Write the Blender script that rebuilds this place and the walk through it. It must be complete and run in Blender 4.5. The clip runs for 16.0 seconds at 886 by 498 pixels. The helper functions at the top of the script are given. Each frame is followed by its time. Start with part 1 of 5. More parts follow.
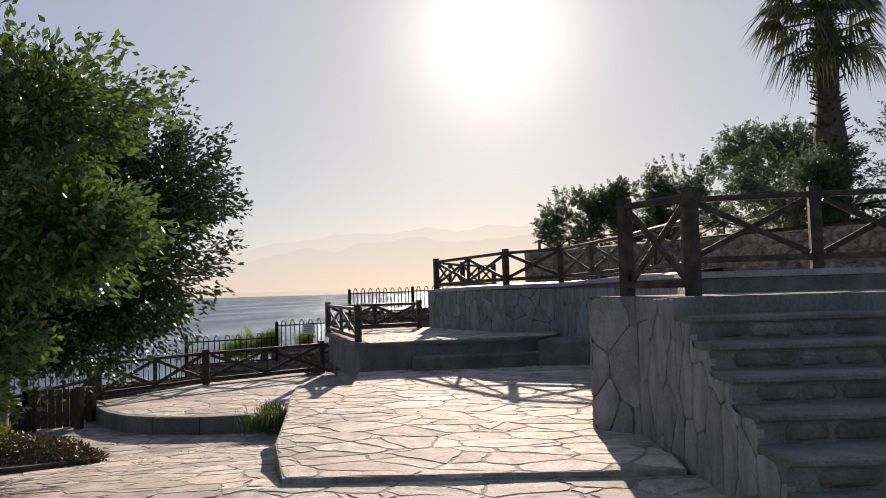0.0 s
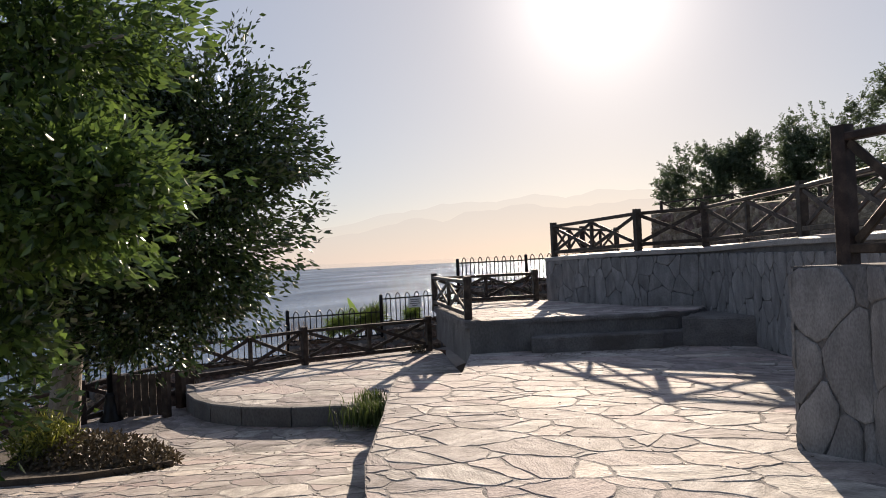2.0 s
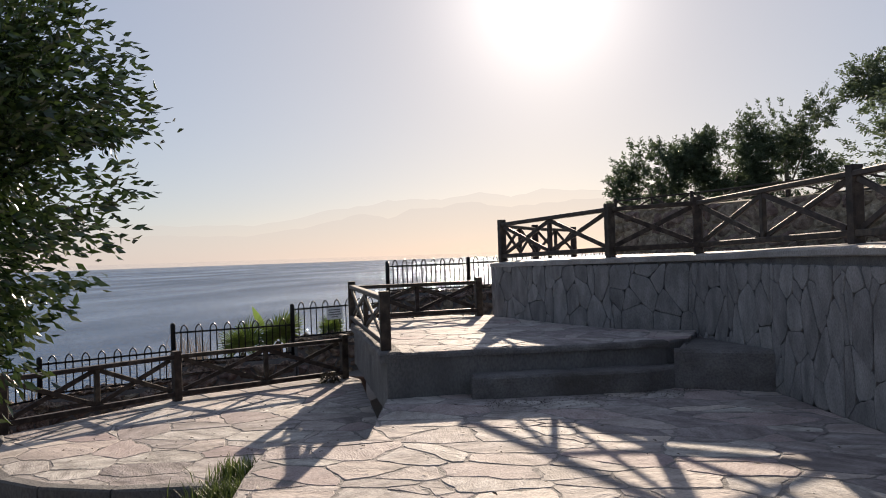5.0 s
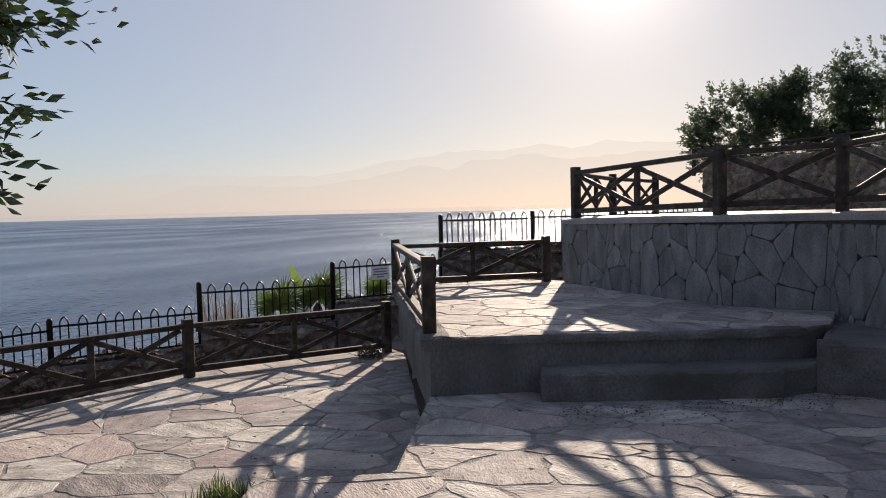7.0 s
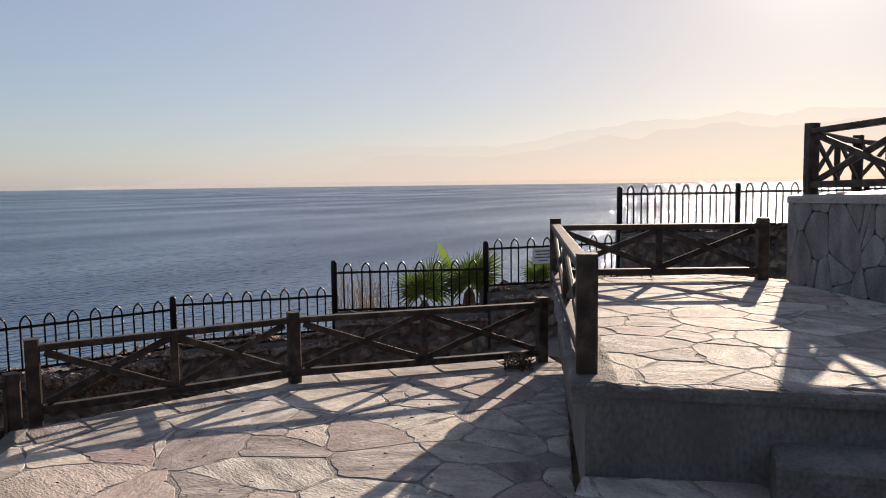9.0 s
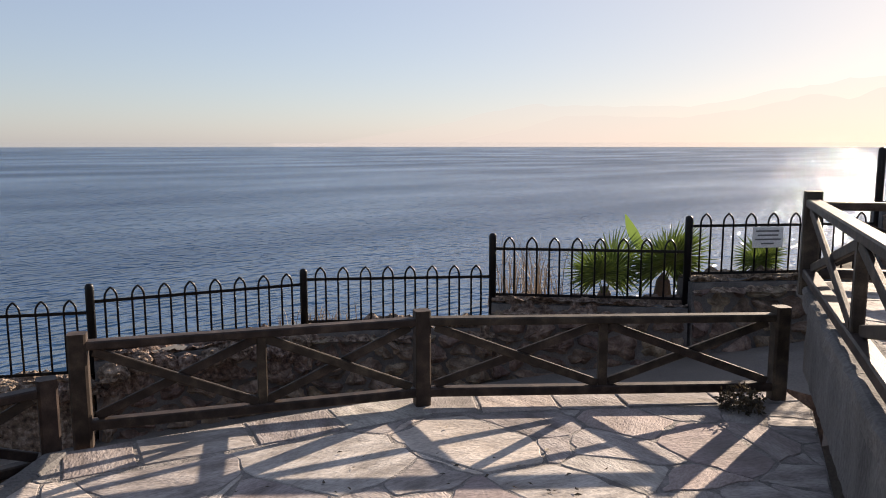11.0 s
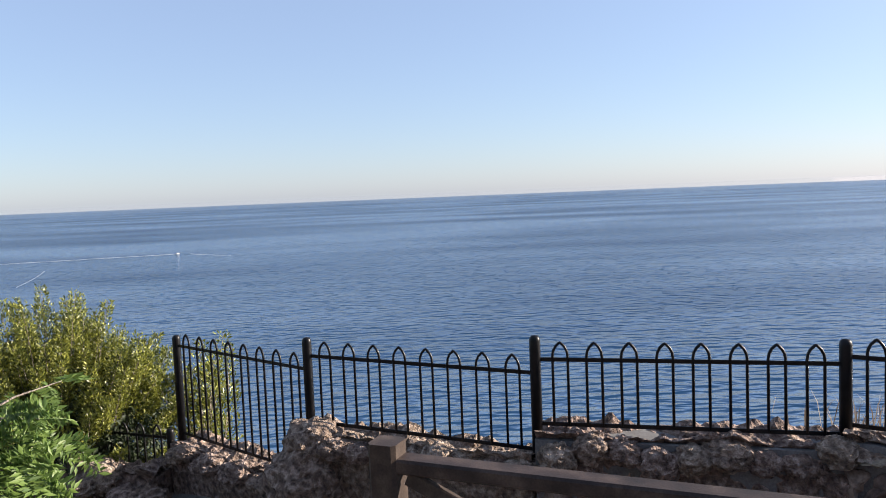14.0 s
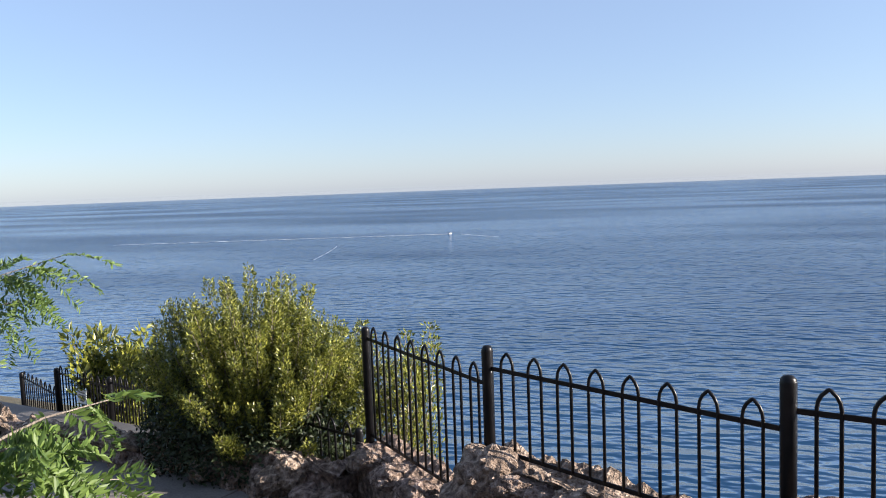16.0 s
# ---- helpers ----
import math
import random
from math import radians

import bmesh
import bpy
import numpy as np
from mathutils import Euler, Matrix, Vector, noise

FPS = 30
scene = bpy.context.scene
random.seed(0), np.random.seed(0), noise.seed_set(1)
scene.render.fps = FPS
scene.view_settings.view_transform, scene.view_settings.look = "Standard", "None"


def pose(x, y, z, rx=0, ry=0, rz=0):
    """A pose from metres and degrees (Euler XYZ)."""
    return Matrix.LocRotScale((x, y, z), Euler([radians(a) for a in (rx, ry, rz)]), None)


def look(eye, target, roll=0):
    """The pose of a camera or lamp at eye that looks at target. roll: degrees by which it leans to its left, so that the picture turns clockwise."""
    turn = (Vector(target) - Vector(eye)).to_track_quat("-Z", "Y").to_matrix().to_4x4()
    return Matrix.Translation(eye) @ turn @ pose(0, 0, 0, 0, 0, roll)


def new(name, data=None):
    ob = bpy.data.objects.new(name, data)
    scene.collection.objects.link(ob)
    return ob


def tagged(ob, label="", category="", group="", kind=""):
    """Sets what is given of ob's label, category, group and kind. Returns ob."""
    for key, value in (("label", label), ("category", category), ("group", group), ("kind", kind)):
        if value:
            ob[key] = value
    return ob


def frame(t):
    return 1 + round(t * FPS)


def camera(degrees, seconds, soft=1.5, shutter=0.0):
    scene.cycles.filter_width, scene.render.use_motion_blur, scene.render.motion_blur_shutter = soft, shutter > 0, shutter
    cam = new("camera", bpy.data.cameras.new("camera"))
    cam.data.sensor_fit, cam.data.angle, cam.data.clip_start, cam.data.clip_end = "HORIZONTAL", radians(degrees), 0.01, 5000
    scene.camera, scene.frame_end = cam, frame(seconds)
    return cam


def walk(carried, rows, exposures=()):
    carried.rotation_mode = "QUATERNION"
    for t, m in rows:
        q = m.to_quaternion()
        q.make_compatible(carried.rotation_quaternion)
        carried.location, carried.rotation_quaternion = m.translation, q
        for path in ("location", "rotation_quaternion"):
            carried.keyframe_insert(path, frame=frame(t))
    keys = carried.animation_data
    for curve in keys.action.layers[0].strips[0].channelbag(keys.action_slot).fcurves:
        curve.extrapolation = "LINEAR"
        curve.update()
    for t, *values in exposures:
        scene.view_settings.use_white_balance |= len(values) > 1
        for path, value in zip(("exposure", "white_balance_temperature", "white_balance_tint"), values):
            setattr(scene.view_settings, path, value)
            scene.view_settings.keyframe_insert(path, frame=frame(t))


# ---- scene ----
cam = camera(61.0, 16.0, soft=1.0)
PATH = [
    (0, (1.858, 0.605, 1.462), (1.464, 2.563, 1.566), -1.6),
    (0.5, (1.696, 0.993, 1.449), (1.127, 2.909, 1.525), -2.0),
    (1, (1.512, 1.448, 1.458), (0.829, 3.327, 1.513), -2.7),
    (1.5, (1.44, 1.955, 1.493), (0.721, 3.821, 1.533), -2.8),
    (2, (1.269, 2.431, 1.491), (0.596, 4.314, 1.52), -2.6),
    (2.5, (1.157, 2.966, 1.48), (0.56, 4.874, 1.5), -2.6),
    (3, (1.018, 3.464, 1.497), (0.479, 5.39, 1.518), -2.5),
    (3.5, (0.908, 4.031, 1.513), (0.39, 5.963, 1.541), -2.5),
    (4, (0.836, 4.567, 1.549), (0.314, 6.498, 1.582), -2.2),
    (6.5, (0.1, 7.11, 1.639), (-0.49, 9.019, 1.567), -0.7),
    (7, (0.001, 7.602, 1.635), (-0.686, 9.477, 1.527), -1.3),
    (7.5, (-0.085, 8.173, 1.626), (-0.887, 10.0, 1.488), -1.7),
    (8, (-0.307, 8.707, 1.629), (-1.224, 10.478, 1.473), -1.7),
    (8.5, (-0.511, 9.284, 1.632), (-1.531, 10.997, 1.467), -1.2),
    (11, (-2.105, 11.74, 1.553), (-3.566, 13.078, 1.275), -0.0),
    (11.5, (-2.514, 12.05, 1.516), (-4.08, 13.258, 1.215), -0.1),
    (12, (-2.946, 12.406, 1.298), (-4.626, 13.454, 1.02), -0.1),
    (12.5, (-3.347, 12.736, 1.245), (-5.152, 13.567, 1.014), -0.4),
    (13, (-3.689, 13.033, 1.257), (-5.594, 13.611, 1.064), -1.1),
    (13.5, (-4.057, 13.26, 1.278), (-6.025, 13.576, 1.115), -1.7),
    (14, (-4.465, 13.374, 1.257), (-6.458, 13.454, 1.11), -2.3),
    (14.5, (-4.889, 13.498, 1.22), (-6.88, 13.375, 1.074), -2.5),
    (15, (-5.339, 13.589, 1.181), (-7.31, 13.285, 1.029), -2.7),
    (15.5, (-5.74, 13.684, 1.185), (-7.679, 13.22, 1.021), -2.6),
    (16, (-6.114, 13.817, 1.175), (-8.011, 13.204, 1.011), -2.1),
]
EXPOSURES = [(0, 0.85, 6950, 14), (2, 0.9, 6900, 14), (4, 0.9, 6900, 14), (7, 0.85, 6850, 14), (8.5, 0.9, 7050, 15), (11, 1.2, 7100, 16), (12, 1.45, 6950, 15.5), (13, 1.52, 6520, 14), (14.5, 1.58, 6230, 12.5), (16, 1.58, 6130, 12)]
walk(cam, [(t, look(eye, target, roll)) for t, eye, target, roll in PATH], EXPOSURES)

# ---- world and sun ----
SUN_AZ, SUN_EL = 7.2, 19.4
world = bpy.data.worlds.new("sky")
scene.world = world
world.use_nodes = True
wn = world.node_tree.nodes
sky = wn.new("ShaderNodeTexSky")
sky.sky_type = "NISHITA"
sky.sun_disc = False
sky.sun_elevation = radians(SUN_EL)
sky.sun_rotation = radians(-SUN_AZ)
sky.altitude = 20
sky.air_density, sky.dust_density, sky.ozone_density = 1.0, 0.5, 3.0
# sea haze: a pale veil over the clear sky
veil = wn.new("ShaderNodeMix")
veil.data_type = "RGBA"
veil.inputs["B"].default_value = (3.4, 4.0, 5.4, 1)
world.node_tree.links.new(sky.outputs[0], veil.inputs["A"])
# dust round the sun: the sky warms and brightens towards it
sun_way = Vector((-math.sin(radians(SUN_AZ)) * math.cos(radians(SUN_EL)), math.cos(radians(SUN_AZ)) * math.cos(radians(SUN_EL)), math.sin(radians(SUN_EL))))
sky_way = wn.new("ShaderNodeTexCoord")
near_sun = wn.new("ShaderNodeVectorMath")
near_sun.operation = "DOT_PRODUCT"
near_sun.inputs[1].default_value = sun_way
world.node_tree.links.new(sky_way.outputs["Generated"], near_sun.inputs[0])


def aureole(sharp, gain):
    lift = wn.new("ShaderNodeMath")
    lift.operation, lift.use_clamp = "MAXIMUM", True
    lift.inputs[1].default_value = 0.0
    bend = wn.new("ShaderNodeMath")
    bend.operation = "POWER"
    bend.inputs[1].default_value = sharp
    scale_by = wn.new("ShaderNodeMath")
    scale_by.operation = "MULTIPLY"
    scale_by.inputs[1].default_value = gain
    world.node_tree.links.new(near_sun.outputs["Value"], lift.inputs[0])
    world.node_tree.links.new(lift.outputs[0], bend.inputs[0])
    world.node_tree.links.new(bend.outputs[0], scale_by.inputs[0])
    return scale_by.outputs[0]


thick = wn.new("ShaderNodeMath")
thick.inputs[1].default_value = 0.42
world.node_tree.links.new(aureole(3.0, 0.4), thick.inputs[0])
world.node_tree.links.new(thick.outputs[0], veil.inputs["Factor"])
warm = wn.new("ShaderNodeMix")
warm.data_type, warm.blend_type = "RGBA", "MULTIPLY"
warm.inputs["B"].default_value = (1.31, 1.18, 1.01, 1)
world.node_tree.links.new(aureole(6.0, 1.0), warm.inputs["Factor"])
world.node_tree.links.new(veil.outputs["Result"], warm.inputs["A"])
glow = wn.new("ShaderNodeMix")
glow.data_type, glow.blend_type, glow.clamp_factor = "RGBA", "ADD", False
glow.inputs["B"].default_value = (5.2, 5.0, 4.8, 1)
world.node_tree.links.new(aureole(170.0, 1.0), glow.inputs["Factor"])
world.node_tree.links.new(warm.outputs["Result"], glow.inputs["A"])
world.node_tree.links.new(glow.outputs["Result"], wn["Background"].inputs["Color"])
wn["Background"].inputs["Strength"].default_value = 0.06
sun_data = bpy.data.lights.new("sun", "SUN")
sun_data.energy, sun_data.angle, sun_data.color = 4.6, radians(0.6), (1.0, 0.87, 0.71)
sun = new("sun", sun_data)
sun.matrix_world = look(sun_way * 60, (0, 0, 0))


# ---- materials ----
def node_mat(name, cols, rough=0.8, scale=6.0, fine=60.0, bump=0.3, spread=0.12, metal=0.0, spec=0.4, stretch=(1, 1, 1), stain=None, dist=0.01, turn=False, blush=None):
    """A surface of mixed tones: a broad mottling and a fine grain, with a tone of its own for each piece."""
    m = bpy.data.materials.new(name)
    m.use_nodes = True
    nt = m.node_tree
    n, l = nt.nodes, nt.links
    b = n["Principled BSDF"]
    tc = n.new("ShaderNodeTexCoord")
    mp = n.new("ShaderNodeMapping")
    mp.inputs["Scale"].default_value = stretch
    info = n.new("ShaderNodeObjectInfo")
    if turn:
        way = n.new("ShaderNodeMath")
        way.operation = "MULTIPLY"
        way.inputs[1].default_value = 19.0
        spin = n.new("ShaderNodeVectorRotate")
        spin.rotation_type = "Z_AXIS"
        l.new(info.outputs["Random"], way.inputs[0])
        l.new(way.outputs[0], spin.inputs["Angle"])
        l.new(tc.outputs["Object"], spin.inputs["Vector"])
        l.new(spin.outputs[0], mp.inputs["Vector"])
    else:
        l.new(tc.outputs["Object"], mp.inputs["Vector"])
    geo = n.new("ShaderNodeNewGeometry")
    add = n.new("ShaderNodeVectorMath")
    add.operation = "ADD"
    l.new(mp.outputs[0], add.inputs[0])
    off = n.new("ShaderNodeMath")
    off.operation = "MULTIPLY"
    off.inputs[1].default_value = 37.0
    l.new(info.outputs["Random"], off.inputs[0])
    l.new(off.outputs[0], add.inputs[1])
    big = n.new("ShaderNodeTexNoise")
    big.inputs["Scale"].default_value, big.inputs["Detail"].default_value = scale, 6
    small = n.new("ShaderNodeTexNoise")
    small.inputs["Scale"].default_value, small.inputs["Detail"].default_value = fine, 4
    l.new(add.outputs[0], big.inputs["Vector"])
    l.new(add.outputs[0], small.inputs["Vector"])
    ramp = n.new("ShaderNodeValToRGB")
    els = ramp.color_ramp.elements
    els[0].position, els[1].position = 0.28, 0.72
    els[0].color, els[1].color = (*cols[0], 1), (*cols[-1], 1)
    for k, c in enumerate(cols[1:-1]):
        e = els.new(0.28 + 0.44 * (k + 1) / (len(cols) - 1))
        e.color = (*c, 1)
    l.new(big.outputs["Fac"], ramp.inputs[0])
    hsv = n.new("ShaderNodeHueSaturation")
    tone = n.new("ShaderNodeMath")
    tone.operation = "ADD"
    l.new(info.outputs["Random"], tone.inputs[0])
    l.new(geo.outputs["Random Per Island"], tone.inputs[1])
    rng = n.new("ShaderNodeMapRange")
    rng.inputs["From Max"].default_value = 2.0
    rng.inputs["To Min"].default_value, rng.inputs["To Max"].default_value = 1 - 2 * spread, 1 + 2 * spread
    l.new(tone.outputs[0], rng.inputs["Value"])
    l.new(rng.outputs[0], hsv.inputs["Value"])
    hue = n.new("ShaderNodeMapRange")
    hue.inputs["To Min"].default_value, hue.inputs["To Max"].default_value = 0.5 - 0.14 * spread, 0.5 + 0.12 * spread
    l.new(info.outputs["Random"], hue.inputs["Value"])
    l.new(hue.outputs[0], hsv.inputs["Hue"])
    tinted = ramp.outputs[0]
    if blush:
        many = n.new("ShaderNodeMath")
        many.operation = "MULTIPLY"
        many.inputs[1].default_value = 7.31
        part_of = n.new("ShaderNodeMath")
        part_of.operation = "FRACT"
        some = n.new("ShaderNodeMapRange")
        some.inputs["From Min"].default_value, some.inputs["From Max"].default_value = 0.5, 0.9
        some.inputs["To Max"].default_value = 0.6
        l.new(info.outputs["Random"], many.inputs[0])
        l.new(many.outputs[0], part_of.inputs[0])
        l.new(part_of.outputs[0], some.inputs["Value"])
        rosy = n.new("ShaderNodeMix")
        rosy.data_type = "RGBA"
        l.new(some.outputs[0], rosy.inputs["Factor"])
        l.new(tinted, rosy.inputs["A"])
        rosy.inputs["B"].default_value = (*blush, 1)
        tinted = rosy.outputs["Result"]
    l.new(tinted, hsv.inputs["Color"])
    grain = n.new("ShaderNodeMix")
    grain.data_type, grain.blend_type = "RGBA", "MULTIPLY"
    grain.inputs["Factor"].default_value = 0.55
    gr = n.new("ShaderNodeMapRange")
    gr.inputs["From Min"].default_value, gr.inputs["From Max"].default_value = 0.3, 0.62
    gr.inputs["To Min"].default_value, gr.inputs["To Max"].default_value = 0.45, 1.1
    l.new(small.outputs["Fac"], gr.inputs["Value"])
    l.new(hsv.outputs[0], grain.inputs["A"])
    l.new(gr.outputs[0], grain.inputs["B"])
    out = grain.outputs["Result"]
    if stain:
        sn = n.new("ShaderNodeTexNoise")
        sn.inputs["Scale"].default_value, sn.inputs["Detail"].default_value = scale * 0.35, 5
        l.new(tc.outputs["Object"], sn.inputs["Vector"])
        sr = n.new("ShaderNodeMapRange")
        sr.inputs["From Min"].default_value, sr.inputs["From Max"].default_value = 0.5, 0.7
        sr.inputs["To Max"].default_value = 0.7
        l.new(sn.outputs["Fac"], sr.inputs["Value"])
        mx = n.new("ShaderNodeMix")
        mx.data_type = "RGBA"
        l.new(sr.outputs[0], mx.inputs["Factor"])
        l.new(out, mx.inputs["A"])
        mx.inputs["B"].default_value = (*stain, 1)
        out = mx.outputs["Result"]
    l.new(out, b.inputs["Base Color"])
    b.inputs["Roughness"].default_value = rough
    b.inputs["Metallic"].default_value = metal
    b.inputs["Specular IOR Level"].default_value = spec
    if bump:
        mixh = n.new("ShaderNodeMath")
        mixh.operation = "MULTIPLY_ADD"
        mixh.inputs[1].default_value = 0.4
        l.new(small.outputs["Fac"], mixh.inputs[0])
        l.new(big.outputs["Fac"], mixh.inputs[2])
        bp = n.new("ShaderNodeBump")
        bp.inputs["Strength"].default_value, bp.inputs["Distance"].default_value = bump, dist
        l.new(mixh.outputs[0], bp.inputs["Height"])
        l.new(bp.outputs[0], b.inputs["Normal"])
    return m


def leaf_mat(name, c0, c1, rough=0.4, through_light=0.35):
    m = bpy.data.materials.new(name)
    m.use_nodes = True
    n, l = m.node_tree.nodes, m.node_tree.links
    b = n["Principled BSDF"]
    geo = n.new("ShaderNodeNewGeometry")
    ramp = n.new("ShaderNodeValToRGB")
    ramp.color_ramp.elements[0].color, ramp.color_ramp.elements[1].color = (*c0, 1), (*c1, 1)
    l.new(geo.outputs["Random Per Island"], ramp.inputs[0])
    l.new(ramp.outputs[0], b.inputs["Base Color"])
    b.inputs["Roughness"].default_value = rough
    b.inputs["Specular IOR Level"].default_value = 0.75 if rough < 0.25 else 0.5
    tr = n.new("ShaderNodeBsdfTranslucent")
    l.new(ramp.outputs[0], tr.inputs["Color"])
    mix = n.new("ShaderNodeMixShader")
    mix.inputs[0].default_value = through_light
    l.new(b.outputs[0], mix.inputs[1])
    l.new(tr.outputs[0], mix.inputs[2])
    l.new(mix.outputs[0], n["Material Output"].inputs["Surface"])
    return m


FLAG = node_mat("flagstone", [(0.18, 0.161, 0.151), (0.345, 0.314, 0.297), (0.5, 0.466, 0.444)], 0.8, 4.0, 34, 1.0, 0.3, stretch=(0.8, 1.9, 1), dist=0.02, stain=(0.19, 0.168, 0.155), turn=True, blush=(0.47, 0.375, 0.345))
GROUT = node_mat("grout", [(0.17, 0.157, 0.148), (0.35, 0.326, 0.31)], 0.9, 7, 60, 1.0, 0.0, stain=(0.135, 0.123, 0.116), dist=0.03)
CLAD = node_mat("wall_stone", [(0.14, 0.137, 0.137), (0.215, 0.21, 0.209), (0.30, 0.292, 0.288)], 0.85, 3, 50, 0.5, 0.15, stretch=(2, 2, 0.8))
JOINT = node_mat("wall_joint", [(0.1, 0.098, 0.097), (0.19, 0.185, 0.182)], 0.95, 5, 60, 0.4, 0.0)
CONC = node_mat("concrete", [(0.11, 0.107, 0.106), (0.2, 0.195, 0.192)], 0.9, 2.6, 45, 0.9, 0.05, stretch=(1, 1, 0.55), stain=(0.095, 0.091, 0.089), dist=0.03)
PALE = node_mat("pale_coping", [(0.22, 0.206, 0.196), (0.38, 0.357, 0.34)], 0.55, 3.0, 40, 0.7, 0.05, stain=(0.2, 0.185, 0.175), dist=0.02)
STEPC = node_mat("weathered_concrete", [(0.105, 0.1, 0.098), (0.205, 0.196, 0.19)], 0.9, 3.2, 45, 0.9, 0.04, stain=(0.075, 0.064, 0.056), dist=0.03)
RISER_STONE = node_mat("riser_stone", [(0.075, 0.066, 0.06), (0.13, 0.118, 0.108), (0.2, 0.18, 0.165)], 0.85, 4, 40, 0.9, 0.2, dist=0.02)
PATHM = node_mat("path_concrete", [(0.14, 0.129, 0.118), (0.225, 0.208, 0.19)], 0.9, 1.6, 50, 0.4, 0.03, stain=(0.17, 0.15, 0.13))
RUBBLE = node_mat("rubble_stone", [(0.08, 0.058, 0.044), (0.2, 0.152, 0.117), (0.36, 0.295, 0.235)], 0.9, 7, 40, 1.0, 0.22, dist=0.03)
CRUST = node_mat("rock_crust", [(0.06, 0.042, 0.033), (0.27, 0.2, 0.155), (0.58, 0.465, 0.385)], 0.95, 16, 70, 1.0, 0.08, dist=0.12)
WOOD = node_mat("dark_wood", [(0.018, 0.0125, 0.0095), (0.043, 0.030, 0.0235), (0.092, 0.067, 0.051)], 0.58, 6, 80, 0.5, 0.14, spec=0.28, stretch=(1.5, 1.5, 1.5), dist=0.006)
REDWOOD = node_mat("red_wood", [(0.12, 0.04, 0.025), (0.19, 0.07, 0.045)], 0.6, 6, 70, 0.4, 0.1)
METAL = node_mat("black_paint", [(0.004, 0.004, 0.005), (0.010, 0.010, 0.0115)], 0.36, 8, 120, 0.15, 0.05, spec=0.22, dist=0.002)
BARK = node_mat("bark", [(0.18, 0.15, 0.125), (0.32, 0.28, 0.235)], 0.9, 7, 40, 0.9, 0.05, stretch=(2, 2, 0.5), dist=0.03)
PALMBARK = node_mat("palm_bark", [(0.06, 0.045, 0.035), (0.13, 0.10, 0.075)], 0.9, 8, 40, 0.8, 0.15, dist=0.03)
SOIL = node_mat("soil", [(0.05, 0.038, 0.03), (0.10, 0.08, 0.06)], 0.95, 6, 60, 0.8, 0.0, dist=0.03)
HILL = node_mat("hillside", [(0.06, 0.06, 0.035), (0.15, 0.12, 0.08)], 0.95, 0.8, 14, 0.8, 0.0, dist=0.1)
SIGNW = node_mat("sign_white", [(0.74, 0.74, 0.72), (0.82, 0.82, 0.80)], 0.5, 8, 90, 0.05, 0.0)
SIGNT = node_mat("sign_print", [(0.12, 0.12, 0.12), (0.18, 0.17, 0.17)], 0.6, 20, 90, 0.0, 0.0)
HULL = node_mat("boat_white", [(0.4, 0.4, 0.4), (0.48, 0.48, 0.48)], 0.4, 3, 30, 0.0, 0.0)
FOAM = node_mat("foam", [(0.34, 0.4, 0.48), (0.6, 0.66, 0.73)], 0.8, 0.3, 3, 0.0, 0.0)
LEAF_FICUS = leaf_mat("leaf_evergreen", (0.016, 0.034, 0.014), (0.06, 0.098, 0.026), 0.22, 0.16)
LEAF_GLOSSY = leaf_mat("leaf_glossy", (0.03, 0.06, 0.02), (0.13, 0.205, 0.045), 0.16, 0.4)
LEAF_FAR = leaf_mat("leaf_far", (0.06, 0.088, 0.052), (0.12, 0.16, 0.085), 0.5, 0.42)
LEAF_GOLD = leaf_mat("leaf_gold", (0.022, 0.04, 0.009), (0.33, 0.34, 0.06), 0.34, 0.3)
# Near-black leaf green: the shrub's self-shading is put into this colour.
LEAF_SHADE = leaf_mat("leaf_inner_shade", (0.010, 0.018, 0.006), (0.032, 0.052, 0.014), 0.65, 0.08)
LEAF_FEATHER = leaf_mat("leaf_feather", (0.07, 0.13, 0.03), (0.2, 0.29, 0.07), 0.5, 0.45)
LEAF_PALM = leaf_mat("leaf_palm", (0.045, 0.075, 0.016), (0.12, 0.175, 0.035), 0.38, 0.35)
LEAF_DRYPALM = leaf_mat("leaf_old_palm", (0.04, 0.05, 0.02), (0.09, 0.09, 0.045), 0.5, 0.3)
LEAF_COVER = leaf_mat("leaf_groundcover", (0.035, 0.028, 0.02), (0.11, 0.085, 0.05), 0.55, 0.2)
GRASS = leaf_mat("grass", (0.04, 0.068, 0.016), (0.135, 0.175, 0.05), 0.5, 0.35)
STRAW = leaf_mat("straw", (0.16, 0.12, 0.09), (0.25, 0.2, 0.15), 0.7, 0.2)


